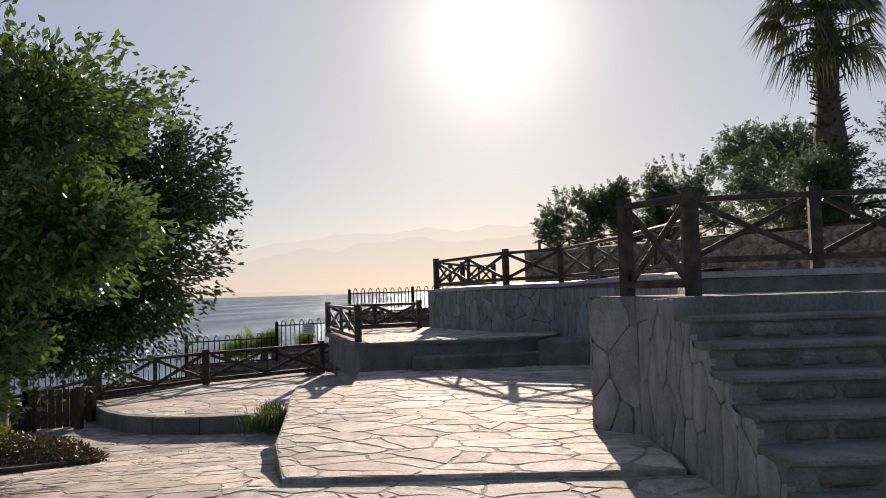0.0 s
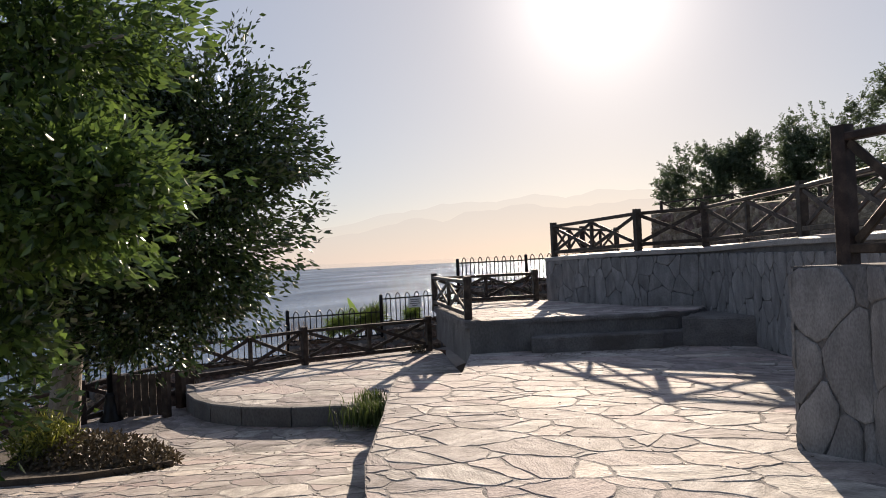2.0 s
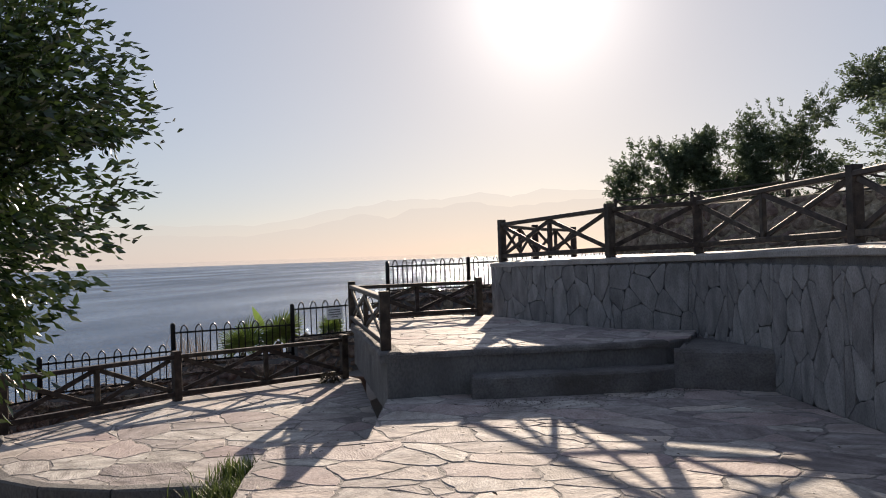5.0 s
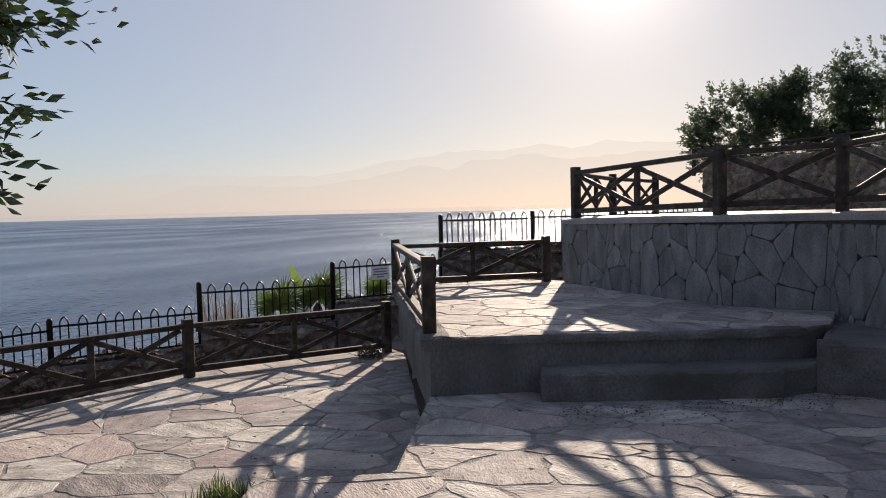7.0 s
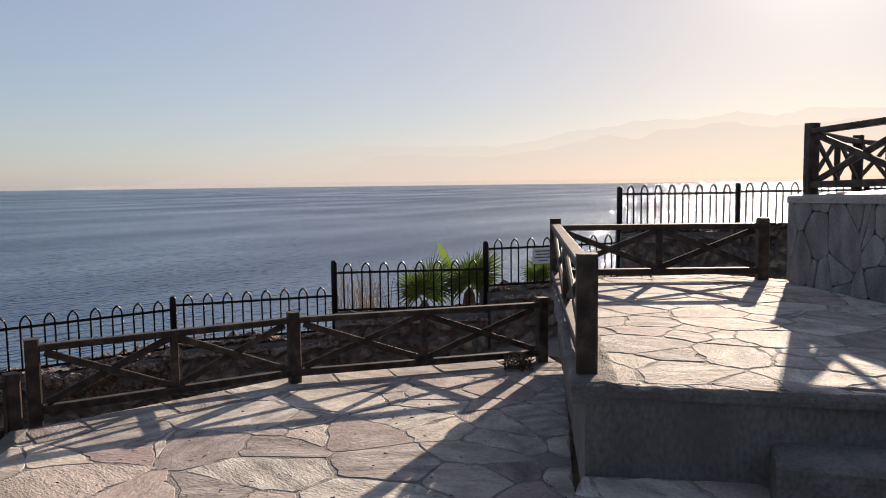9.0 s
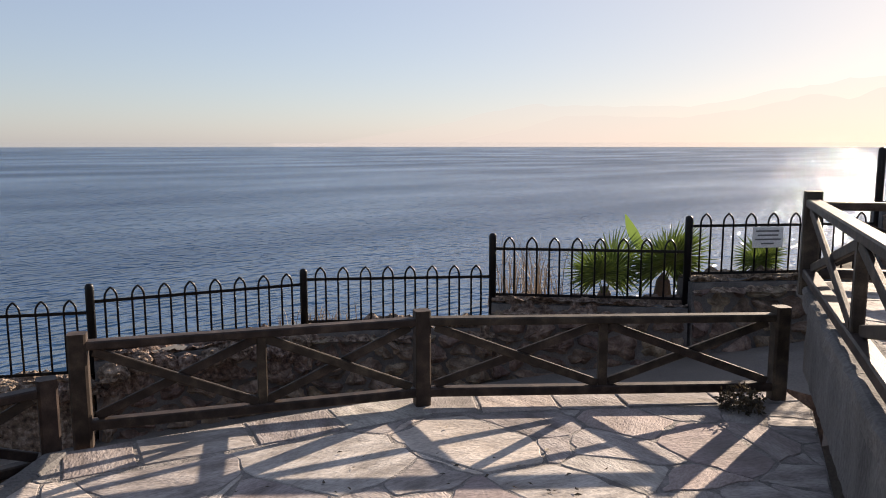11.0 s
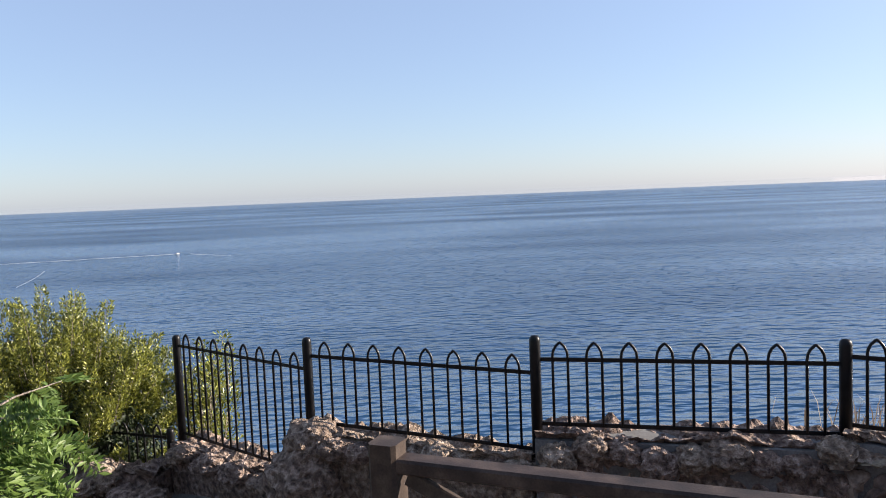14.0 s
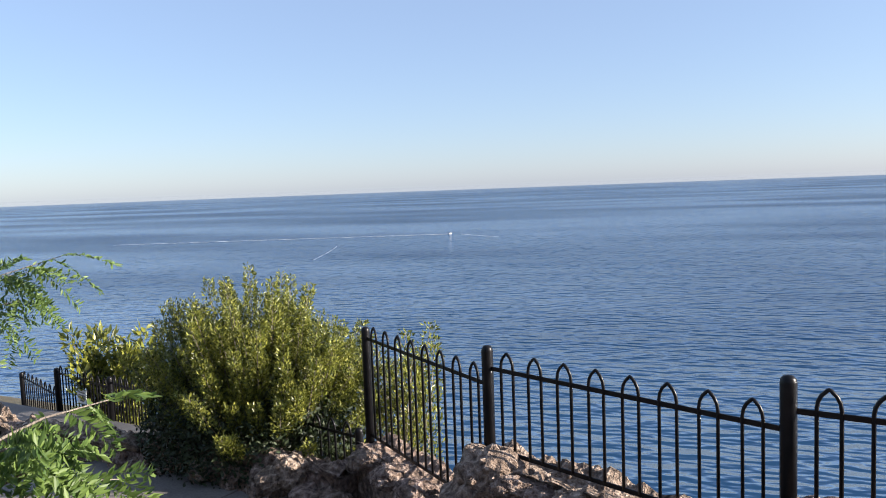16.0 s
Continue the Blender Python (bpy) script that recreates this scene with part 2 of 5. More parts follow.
def water_mat():
    m = bpy.data.materials.new("sea_water")
    m.use_nodes = True
    n, l = m.node_tree.nodes, m.node_tree.links
    b = n["Principled BSDF"]
    tc = n.new("ShaderNodeTexCoord")
    heights = []
    for scale, sx, sy, rot, w in ((0.09, 1.0, 0.45, 25, 0.5), (0.32, 1.0, 0.42, 48, 0.5), (0.75, 1.0, 0.42, 24, 0.55), (1.7, 1.0, 0.5, 40, 0.06)):
        mp = n.new("ShaderNodeMapping")
        mp.inputs["Scale"].default_value = (sx, sy, 1)
        mp.inputs["Rotation"].default_value = (0, 0, radians(rot))
        l.new(tc.outputs["Object"], mp.inputs["Vector"])
        t = n.new("ShaderNodeTexNoise")
        t.inputs["Scale"].default_value, t.inputs["Detail"].default_value = scale, 1.0
        l.new(mp.outputs[0], t.inputs["Vector"])
        k = n.new("ShaderNodeMath")
        k.operation = "MULTIPLY"
        k.inputs[1].default_value = w
        l.new(t.outputs["Fac"], k.inputs[0])
        heights.append(k)
    s1 = n.new("ShaderNodeMath")
    l.new(heights[0].outputs[0], s1.inputs[0])
    l.new(heights[1].outputs[0], s1.inputs[1])
    s2 = n.new("ShaderNodeMath")
    l.new(s1.outputs[0], s2.inputs[0])
    l.new(heights[2].outputs[0], s2.inputs[1])
    s3 = n.new("ShaderNodeMath")
    l.new(s2.outputs[0], s3.inputs[0])
    l.new(heights[3].outputs[0], s3.inputs[1])
    bp = n.new("ShaderNodeBump")
    bp.inputs["Strength"].default_value, bp.inputs["Distance"].default_value = 1.0, 1.65
    l.new(s3.outputs[0], bp.inputs["Height"])
    # wind patches: calmer and rougher water
    wp = n.new("ShaderNodeTexNoise")
    wp.inputs["Scale"].default_value, wp.inputs["Detail"].default_value = 0.006, 4
    wm = n.new("ShaderNodeMapping")
    wm.inputs["Scale"].default_value = (1.6, 0.6, 1)
    wm.inputs["Rotation"].default_value = (0, 0, radians(35))
    l.new(tc.outputs["Object"], wm.inputs["Vector"])
    l.new(wm.outputs[0], wp.inputs["Vector"])
    cr = n.new("ShaderNodeValToRGB")
    cr.color_ramp.elements[0].position, cr.color_ramp.elements[1].position = 0.38, 0.62
    cr.color_ramp.elements[0].color, cr.color_ramp.elements[1].color = (0.011, 0.036, 0.086, 1), (0.024, 0.064, 0.13, 1)
    l.new(wp.outputs["Fac"], cr.inputs[0])
    body = n.new("ShaderNodeBsdfDiffuse")
    l.new(cr.outputs[0], body.inputs["Color"])
    gloss = n.new("ShaderNodeBsdfGlossy")
    gloss.inputs["Color"].default_value = (0.82, 0.9, 1.0, 1)
    gloss.inputs["Roughness"].default_value = 0.09
    l.new(bp.outputs[0], gloss.inputs["Normal"])
    fr = n.new("ShaderNodeFresnel")
    fr.inputs["IOR"].default_value = 1.33
    l.new(bp.outputs[0], fr.inputs["Normal"])
    share = n.new("ShaderNodeMapRange")
    share.inputs["From Min"].default_value, share.inputs["From Max"].default_value = 0.045, 0.21
    share.inputs["To Min"].default_value, share.inputs["To Max"].default_value = 0.0, 0.46
    l.new(fr.outputs[0], share.inputs["Value"])
    mix = n.new("ShaderNodeMixShader")
    # smoother streaks mirror more of the sky than ruffled ones
    wr = n.new("ShaderNodeMapRange")
    wr.inputs["From Min"].default_value, wr.inputs["From Max"].default_value = 0.36, 0.64
    wr.inputs["To Min"].default_value, wr.inputs["To Max"].default_value = 0.7, 1.28
    l.new(wp.outputs["Fac"], wr.inputs["Value"])
    pool = n.new("ShaderNodeMath")
    pool.operation = "MULTIPLY"
    pool.use_clamp = True
    l.new(share.outputs[0], pool.inputs[0])
    l.new(wr.outputs[0], pool.inputs[1])
    l.new(pool.outputs[0], mix.inputs[0])
    l.new(body.outputs[0], mix.inputs[1])
    l.new(gloss.outputs[0], mix.inputs[2])
    l.new(mix.outputs[0], n["Material Output"].inputs["Surface"])
    n.remove(b)
    return m


WATER = water_mat()


# See-through emission: haze painted as a faint glow on a flat sheet.
def haze_glow_mat(name, tint, strength, cover):
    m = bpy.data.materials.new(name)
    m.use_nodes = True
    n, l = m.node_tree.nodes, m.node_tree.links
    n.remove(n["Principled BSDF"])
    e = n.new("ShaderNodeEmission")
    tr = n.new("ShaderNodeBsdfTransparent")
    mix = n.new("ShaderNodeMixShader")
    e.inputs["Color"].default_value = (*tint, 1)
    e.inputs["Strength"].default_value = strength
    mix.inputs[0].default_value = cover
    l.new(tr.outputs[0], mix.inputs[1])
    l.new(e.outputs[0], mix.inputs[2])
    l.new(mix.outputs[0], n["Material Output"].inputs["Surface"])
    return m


HAZE_GLOW = haze_glow_mat("far_haze_glow", (0.36, 0.33, 0.315), 1.0, 0.3)
SEAHAZE_GLOW = haze_glow_mat("sea_haze_glow", (0.235, 0.25, 0.275), 1.0, 0.05)


# ---- building helpers ----
BASE = {}


def mesh_of(name, verts, faces, material, smooth=False):
    me = bpy.data.meshes.new(name)
    me.from_pydata([tuple(v) for v in verts], [], faces)
    if material:
        me.materials.append(material)
    if smooth:
        me.polygons.foreach_set("use_smooth", [True] * len(me.polygons))
    me.update()
    return me


def thing(name, base, label, category, group="", kind=""):
    ob = new(name)
    ob.location = base
    ob.empty_display_size = 0.2
    BASE[ob.name] = Vector(base)
    return tagged(ob, label, category, group, kind)


def part(name, vf, material, parent, label="", smooth=False, kind=""):
    """One mesh, given in world places, under a thing or under one of its parts."""
    root = parent
    while root.parent:
        root = root.parent
    b = BASE.get(root.name, Vector())
    verts, faces = vf
    ob = new(name, mesh_of(name, [(v[0] - b[0], v[1] - b[1], v[2] - b[2]) for v in verts], faces, material, smooth))
    ob.parent = parent
    return tagged(ob, label, kind=kind)


def solid(name, vf, material, label, category="", kind="structure", group="", smooth=False):
    ob = new(name, mesh_of(name, vf[0], vf[1], material, smooth))
    BASE[ob.name] = Vector()
    return tagged(ob, label, category, group, kind)


def join(*vfs):
    verts, faces = [], []
    for v, f in vfs:
        k = len(verts)
        verts += [tuple(p) for p in v]
        faces += [tuple(i + k for i in q) for q in f]
    return verts, faces


def beam(p0, p1, w, h, chamfer=0.008, up=(0, 0, 1)):
    """A bar from p0 to p1, w across and h deep, with broken edges."""
    p0, p1 = Vector(p0), Vector(p1)
    d = (p1 - p0).normalized()
    side = d.cross(Vector(up))
    if side.length < 1e-4:
        side = Vector((1, 0, 0))
    side.normalize()
    top = side.cross(d)
    a, b, c = w / 2, h / 2, chamfer
    prof = [(-a + c, -b), (a - c, -b), (a, -b + c), (a, b - c), (a - c, b), (-a + c, b), (-a, b - c), (-a, -b + c)]
    verts = [p + side * u + top * v for p in (p0, p1) for u, v in prof]
    faces = [(i, (i + 1) % 8, 8 + (i + 1) % 8, 8 + i) for i in range(8)] + [tuple(range(7, -1, -1)), tuple(range(8, 16))]
    return verts, faces


def tube(points, r, sides=6):
    """A round bar swept along points; r may be one radius or one for each point."""
    pts = [Vector(p) for p in points]
    rs = r if isinstance(r, (list, tuple)) else [r] * len(pts)
    verts, faces = [], []
    ref = Vector((0.13, 0.99, 0.05))
    for i, p in enumerate(pts):
        d = (pts[min(i + 1, len(pts) - 1)] - pts[max(i - 1, 0)]).normalized()
        s = d.cross(ref)
        if s.length < 0.1:
            s = d.cross(Vector((1, 0, 0)))
        s.normalize()
        t = s.cross(d)
        for k in range(sides):
            a = 2 * math.pi * k / sides
            verts.append(p + (s * math.cos(a) + t * math.sin(a)) * rs[i])
    for i in range(len(pts) - 1):
        for k in range(sides):
            faces.append((i * sides + k, i * sides + (k + 1) % sides, (i + 1) * sides + (k + 1) % sides, (i + 1) * sides + k))
    faces += [tuple(range(sides - 1, -1, -1)), tuple(range((len(pts) - 1) * sides, len(pts) * sides))]
    return verts, faces


def lathe(x, y, profile, sides=12):
    """A turned upright shape from (radius, height) pairs."""
    return tube([(x, y, z) for _, z in profile], [max(r, 0.001) for r, _ in profile], sides)


def prism(poly, z0, z1):
    """An upright block over a plan; z0 and z1 are heights, or functions of the plan place."""
    n = len(poly)
    f0 = z0 if callable(z0) else (lambda x, y: z0)
    f1 = z1 if callable(z1) else (lambda x, y: z1)
    area = sum(poly[i][0] * poly[(i + 1) % n][1] - poly[(i + 1) % n][0] * poly[i][1] for i in range(n))
    if area < 0:
        poly = poly[::-1]
    verts = [(x, y, f0(x, y)) for x, y in poly] + [(x, y, f1(x, y)) for x, y in poly]
    faces = [(i, (i + 1) % n, n + (i + 1) % n, n + i) for i in range(n)] + [tuple(range(n - 1, -1, -1)), tuple(range(n, 2 * n))]
    return verts, faces


def worn_block(poly, z0, z1, edge=0.03, amp=0.012, seed=0.0):
    """An upright block with uneven faces and a rounded, chipped upper edge."""
    n = len(poly)
    if sum(poly[i][0] * poly[(i + 1) % n][1] - poly[(i + 1) % n][0] * poly[i][1] for i in range(n)) < 0:
        poly = poly[::-1]
    line = []
    for (ax, ay), (bx, by) in zip(poly, poly[1:] + poly[:1]):
        el = math.hypot(bx - ax, by - ay)
        k = max(1, int(el / 0.07))
        line += [(ax + (bx - ax) * i / k, ay + (by - ay) * i / k, (by - ay) / el, (ax - bx) / el) for i in range(k)]
    rows = [(z0 + (z1 - edge - z0) * k / 6, 0.0) for k in range(7)] + [(z1 - edge * 0.45, -edge * 0.3), (z1 - edge * 0.1, -edge * 0.75), (z1, -edge * 1.6)]
    verts, faces, m = [], [], len(line)
    for z, o in rows:
        for x, y, nx, ny in line:
            q = Vector((x, y, z * 1.4 + seed))
            w = amp * noise.fractal(q * 4, 0.8, 2.0, 4) + (amp * 1.2 * min(0.0, noise.noise(q * 9)) if o else 0.0)
            verts.append((x + nx * (o + w), y + ny * (o + w), z + (w * 0.9 if o else 0.0)))
    for r in range(len(rows) - 1):
        faces += [(r * m + i, r * m + (i + 1) % m, (r + 1) * m + (i + 1) % m, (r + 1) * m + i) for i in range(m)]
    faces.append(tuple(range((len(rows) - 1) * m, len(rows) * m)))
    return verts, faces


def inside(poly, x, y):
    hit = False
    for (x0, y0), (x1, y1) in zip(poly, poly[1:] + poly[:1]):
        if (y0 > y) != (y1 > y) and x < (x1 - x0) * (y - y0) / (y1 - y0) + x0:
            hit = not hit
    return hit


def clip(poly, nx, ny, c):
    out = []
    for (x0, y0), (x1, y1) in zip(poly, poly[1:] + poly[:1]):
        d0, d1 = nx * x0 + ny * y0 - c, nx * x1 + ny * y1 - c
        if d0 <= 0:
            out.append((x0, y0))
        if (d0 < 0 < d1) or (d1 < 0 < d0):
            k = d0 / (d0 - d1)
            out.append((x0 + (x1 - x0) * k, y0 + (y1 - y0) * k))
    return out


def crazy_cells(poly, size, rng, stretch=(1.0, 1.0), gap=0.02, round_off=0.2, mix=0.0):
    """Irregular flat stones that fill a plan: each an outline with worn corners, a joint's width from its neighbours."""
    sx, sy = stretch
    pl = [(x / sx, y / sy) for x, y in poly]
    xs, ys = [p[0] for p in pl], [p[1] for p in pl]
    seeds = []
    step = size
    y = min(ys) - step
    row = 0
    while y < max(ys) + step:
        x = min(xs) - step + (row % 2) * step / 2
        while x < max(xs) + step:
            if rng.random() > 0.12:
                seeds.append((x + rng.uniform(-0.42, 0.42) * step, y + rng.uniform(-0.42, 0.42) * step))
            x += step
        y += step * 0.9
        row += 1
    if mix:
        seeds += [(x + rng.uniform(-0.5, 0.5) * step, y + rng.uniform(-0.5, 0.5) * step) for x, y in seeds if rng.random() < 0.35]
    arr = np.array(seeds)
    heft = [rng.uniform(-1, 1) * mix * step * step for _ in seeds]
    cells = []
    for i, (x, y) in enumerate(seeds):
        d = np.hypot(arr[:, 0] - x, arr[:, 1] - y)
        order = np.argsort(d)[1:18]
        cell = pl
        for j in order:
            if d[j] > 4 * step:
                break
            ox, oy = seeds[j]
            cell = clip(cell, ox - x, oy - y, ((ox * ox + oy * oy) - (x * x + y * y) + heft[i] - heft[j]) / 2)
            if len(cell) < 3:
                break
        if len(cell) < 3:
            continue
        cell = [(px * sx, py * sy) for px, py in cell]
        n = len(cell)
        area = sum(cell[k][0] * cell[(k + 1) % n][1] - cell[(k + 1) % n][0] * cell[k][1] for k in range(n)) / 2
        if abs(area) < (0.02 if mix else 0.06) * size * size * sx * sy:
            continue
        if area < 0:
            cell = cell[::-1]
        cx, cy = sum(p[0] for p in cell) / n, sum(p[1] for p in cell) / n
        worn = []
        for k in range(n):
            (ax, ay), (bx, by) = cell[k], cell[(k + 1) % n]
            r0, r1 = round_off * rng.uniform(0.4, 1.2), 1 - round_off * rng.uniform(0.4, 1.2)
            el = math.hypot(bx - ax, by - ay)
            worn.append((ax + (bx - ax) * r0, ay + (by - ay) * r0))
            if el > 0.12:
                for mk in ((rng.uniform(0.3, 0.45), rng.uniform(0.55, 0.7)) if el > 0.2 else (rng.uniform(0.35, 0.65),)):
                    mo = max(-1.9 * gap, min(1.4 * gap, rng.uniform(-0.07, 0.05) * el))
                    worn.append((ax + (bx - ax) * mk + (by - ay) / el * mo, ay + (by - ay) * mk - (bx - ax) / el * mo))
            worn.append((ax + (bx - ax) * r1, ay + (by - ay) * r1))
        res = []
        for px, py in worn:
            dd = math.hypot(px - cx, py - cy) + 1e-6
            k = max(0.3, 1 - gap * rng.uniform(0.35, 1.75) / dd)
            res.append((cx + (px - cx) * k, cy + (py - cy) * k))
        cells.append((cx, cy, res))
    return cells


def slab(outline, lift, place, rng, bevel=0.012, thick=0.03, dome=0.0):
    """A stone from an outline: skirt, broken edge and a slightly uneven face. place(u, v, h) gives the world place."""
    n = len(outline)
    cx, cy = sum(p[0] for p in outline) / n, sum(p[1] for p in outline) / n
    ring0 = [place(u, v, lift - thick) for u, v in outline]
    ring1 = [place(u, v, lift - bevel * 0.6) for u, v in outline]
    ring2, ring3 = [], []
    tx, ty = rng.uniform(-0.005, 0.005), rng.uniform(-0.005, 0.005)
    for u, v in outline:
        d = math.hypot(u - cx, v - cy) + 1e-6
        k = max(0.4, 1 - bevel * 1.3 / d)
        u2, v2 = cx + (u - cx) * k, cy + (v - cy) * k
        ring2.append(place(u2, v2, lift + tx * (u - cx) + ty * (v - cy) + rng.uniform(-0.001, 0.001) + dome * 0.35))
        if dome:
            u3, v3 = cx + (u - cx) * k * 0.55, cy + (v - cy) * k * 0.55
            ring3.append(place(u3, v3, lift + dome * rng.uniform(0.7, 1.15)))
    verts = ring0 + ring1 + ring2
    faces = []
    for r in (0, n):
        faces += [(r + i, r + (i + 1) % n, r + n + (i + 1) % n, r + n + i) for i in range(n)]
    last = 2 * n
    if dome:
        verts += ring3
        faces += [(last + i, last + (i + 1) % n, last + n + (i + 1) % n, last + n + i) for i in range(n)]
        last += n
    verts.append(place(cx, cy, lift + dome))
    faces += [(last + i, last + (i + 1) % n, len(verts) - 1) for i in range(n)]
    return verts, faces


def lay_stones(parent, poly, size, place, material, seed, stretch=(1, 1), gap=0.02, name="flagstone", bevel=0.005, thick=0.03, dome=0.0, lift=0.0045, vary=0.003, limit=300, near=None, smooth=False, mix=0.0, round_off=0.2):
    """Stones over a plan as pieces of their own; past the limit those farther from the near point are one joined part."""
    rng = random.Random(seed)
    cells = crazy_cells(poly, size, rng, stretch, gap, round_off, mix)
    if near:
        cells.sort(key=lambda c: (c[0] - near[0]) ** 2 + (c[1] - near[1]) ** 2)
    rest = []
    for i, (_, _, outline) in enumerate(cells):
        vf = slab(outline, lift + rng.uniform(-vary, vary), place, rng, bevel, thick, dome * rng.uniform(0.5, 1.3))
        if i < limit:
            part(name, vf, material, parent, smooth=smooth)
        else:
            rest.append(vf)
    if rest:
        part(name + "_field", join(*rest), material, parent, kind="stuff", smooth=smooth)


def along(p0, p1, h0=0.0):
    """A wall face from p0 to p1 (plan places, its front to the left of the way): u along it, v up, h outwards."""
    a, b = Vector((p0[0], p0[1], 0)), Vector((p1[0], p1[1], 0))
    d = (b - a).normalized()
    nrm = Vector((-d.y, d.x, 0))
    return lambda u, v, h: a + d * u + nrm * (h + h0) + Vector((0, 0, v))


def leaves(places, size, rng, width=0.4, droop=0.3, ways=None):
    """Many small folded leaves at the places given, as one mesh."""
    P = np.asarray(places, float)
    n = len(P)
    d = rng.normal(size=(n, 3)) if ways is None else np.asarray(ways) + rng.normal(size=(n, 3)) * 0.45
    d[:, 2] -= droop
    d /= np.linalg.norm(d, axis=1)[:, None]
    s = np.cross(d, rng.normal(size=(n, 3)))
    s /= np.linalg.norm(s, axis=1)[:, None] + 1e-9
    up = np.cross(s, d)
    L = size * rng.uniform(0.6, 1.25, n)[:, None]
    W = L * width * 0.5
    a, e = P, P + d * L
    m = P + d * L * 0.45
    v = np.stack([a, m + s * W + up * W * 0.4, e, m - s * W + up * W * 0.4], 1).reshape(-1, 3)
    k = np.arange(n)[:, None] * 4
    f = np.concatenate([k + [0, 1, 2], k + [0, 2, 3]], 1).reshape(-1, 3)
    return v, f


def np_mesh(name, v, f, material):
    me = bpy.data.meshes.new(name)
    me.vertices.add(len(v))
    me.vertices.foreach_set("co", np.asarray(v, np.float32).ravel())
    me.loops.add(f.size)
    me.loops.foreach_set("vertex_index", f.astype(np.int32).ravel())
    me.polygons.add(len(f))
    me.polygons.foreach_set("loop_start", np.arange(0, f.size, f.shape[1], dtype=np.int32))
    me.materials.append(material)
    me.update(calc_edges=True)
    me.validate()
    return me


def crown_part(name, places, size, material, parent, seed, width=0.4, droop=0.3, label="", ways=None, kind=""):
    rng = np.random.default_rng(seed)
    root = parent
    while root.parent:
        root = root.parent
    v, f = leaves(places, size, rng, width, droop, ways)
    ob = new(name, np_mesh(name, v - np.array(BASE[root.name]), f, material))
    ob.parent = parent
    return tagged(ob, label, kind=kind)


def clump_points(clumps, n, seed, shell=0.55):
    """Places for leaves in twiggy clumps: each clump is a centre, three radii and a weight."""
    rng = np.random.default_rng(seed)
    out, ways = [], []
    total = sum(c[2] for c in clumps)
    for (c, r, w) in clumps:
        k = int(n * w / total)
        twigs = max(8, k // 28)
        d = rng.normal(size=(twigs, 3))
        d /= np.linalg.norm(d, axis=1)[:, None]
        rad = shell + (1.05 - shell) * rng.random(twigs) ** 0.7
        rad += (rng.random(twigs) < 0.25) * rng.random(twigs) * 0.28
        lump = 1 + 0.16 * np.sin(d[:, 0] * 5 + c[0]) * np.cos(d[:, 2] * 6 + c[1]) + rng.normal(size=twigs) * 0.05
        tip = np.array(c) + d * (rad * lump)[:, None] * np.array(r)
        which = rng.integers(0, twigs, k)
        back = rng.random(k)[:, None] * 0.42
        dirs = d[which] * np.array([1, 1, 0.6]) + np.array([0, 0, 0.25])
        dirs /= np.linalg.norm(dirs, axis=1)[:, None]
        out.append(tip[which] - dirs * back + rng.normal(size=(k, 3)) * 0.05)
        ways.append(dirs)
    return np.concatenate(out), np.concatenate(ways)


# ---- the large structure ----
# sea and far shore
ring = []
for r in (0.0, 60, 150, 400, 1000, 2400, 4900):
    ring.append([(r * math.cos(a), r * math.sin(a), -20.0) for a in np.linspace(0, 2 * math.pi, 49)[:-1]])
sv = [p for r in ring[1:] for p in r] + [(0, 0, -20.0)]
sf = [(len(sv) - 1, i, (i + 1) % 48) for i in range(48)]
for k in range(5):
    sf += [(k * 48 + i, (k + 1) * 48 + i, (k + 1) * 48 + (i + 1) % 48, k * 48 + (i + 1) % 48) for i in range(48)]
solid("water", (sv, sf), WATER, "blue wind-ruffled sea reaching to a hazy horizon", "sea")


def ridge(name, radius, profile, rough, seed, material=None, label="pale mountain silhouettes across the bay with haze painted as a faint glow"):
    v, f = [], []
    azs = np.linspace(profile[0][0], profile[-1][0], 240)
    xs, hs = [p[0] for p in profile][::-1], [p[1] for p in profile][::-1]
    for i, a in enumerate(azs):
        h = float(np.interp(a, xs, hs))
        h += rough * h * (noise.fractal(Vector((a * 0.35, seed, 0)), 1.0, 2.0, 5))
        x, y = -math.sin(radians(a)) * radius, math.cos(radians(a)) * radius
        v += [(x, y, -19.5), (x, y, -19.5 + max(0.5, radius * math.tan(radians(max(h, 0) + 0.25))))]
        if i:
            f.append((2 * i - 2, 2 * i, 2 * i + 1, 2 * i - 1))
    return solid(name, (v, f), material or HAZE_GLOW, label, "backdrop")


# Ridge sheets glow faintly; the distance haze is put into their colour.
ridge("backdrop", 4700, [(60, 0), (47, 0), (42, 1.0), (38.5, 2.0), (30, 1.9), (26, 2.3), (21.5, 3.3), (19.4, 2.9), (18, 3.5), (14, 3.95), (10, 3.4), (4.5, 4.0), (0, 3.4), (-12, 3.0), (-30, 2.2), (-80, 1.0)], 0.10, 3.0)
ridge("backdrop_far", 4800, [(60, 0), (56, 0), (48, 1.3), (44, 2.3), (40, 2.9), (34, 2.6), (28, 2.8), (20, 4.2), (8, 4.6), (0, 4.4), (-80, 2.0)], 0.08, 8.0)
# Added emissive strips that blur the horizon: sea haze painted as glow.
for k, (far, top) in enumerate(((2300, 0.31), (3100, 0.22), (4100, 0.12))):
    ridge("backdrop_sea_haze_%d" % (k + 1), far, [(170, top), (-80, top)], 0.0, 1.0, SEAHAZE_GLOW, "thin glowing strip painted as pale sea haze at the horizon")

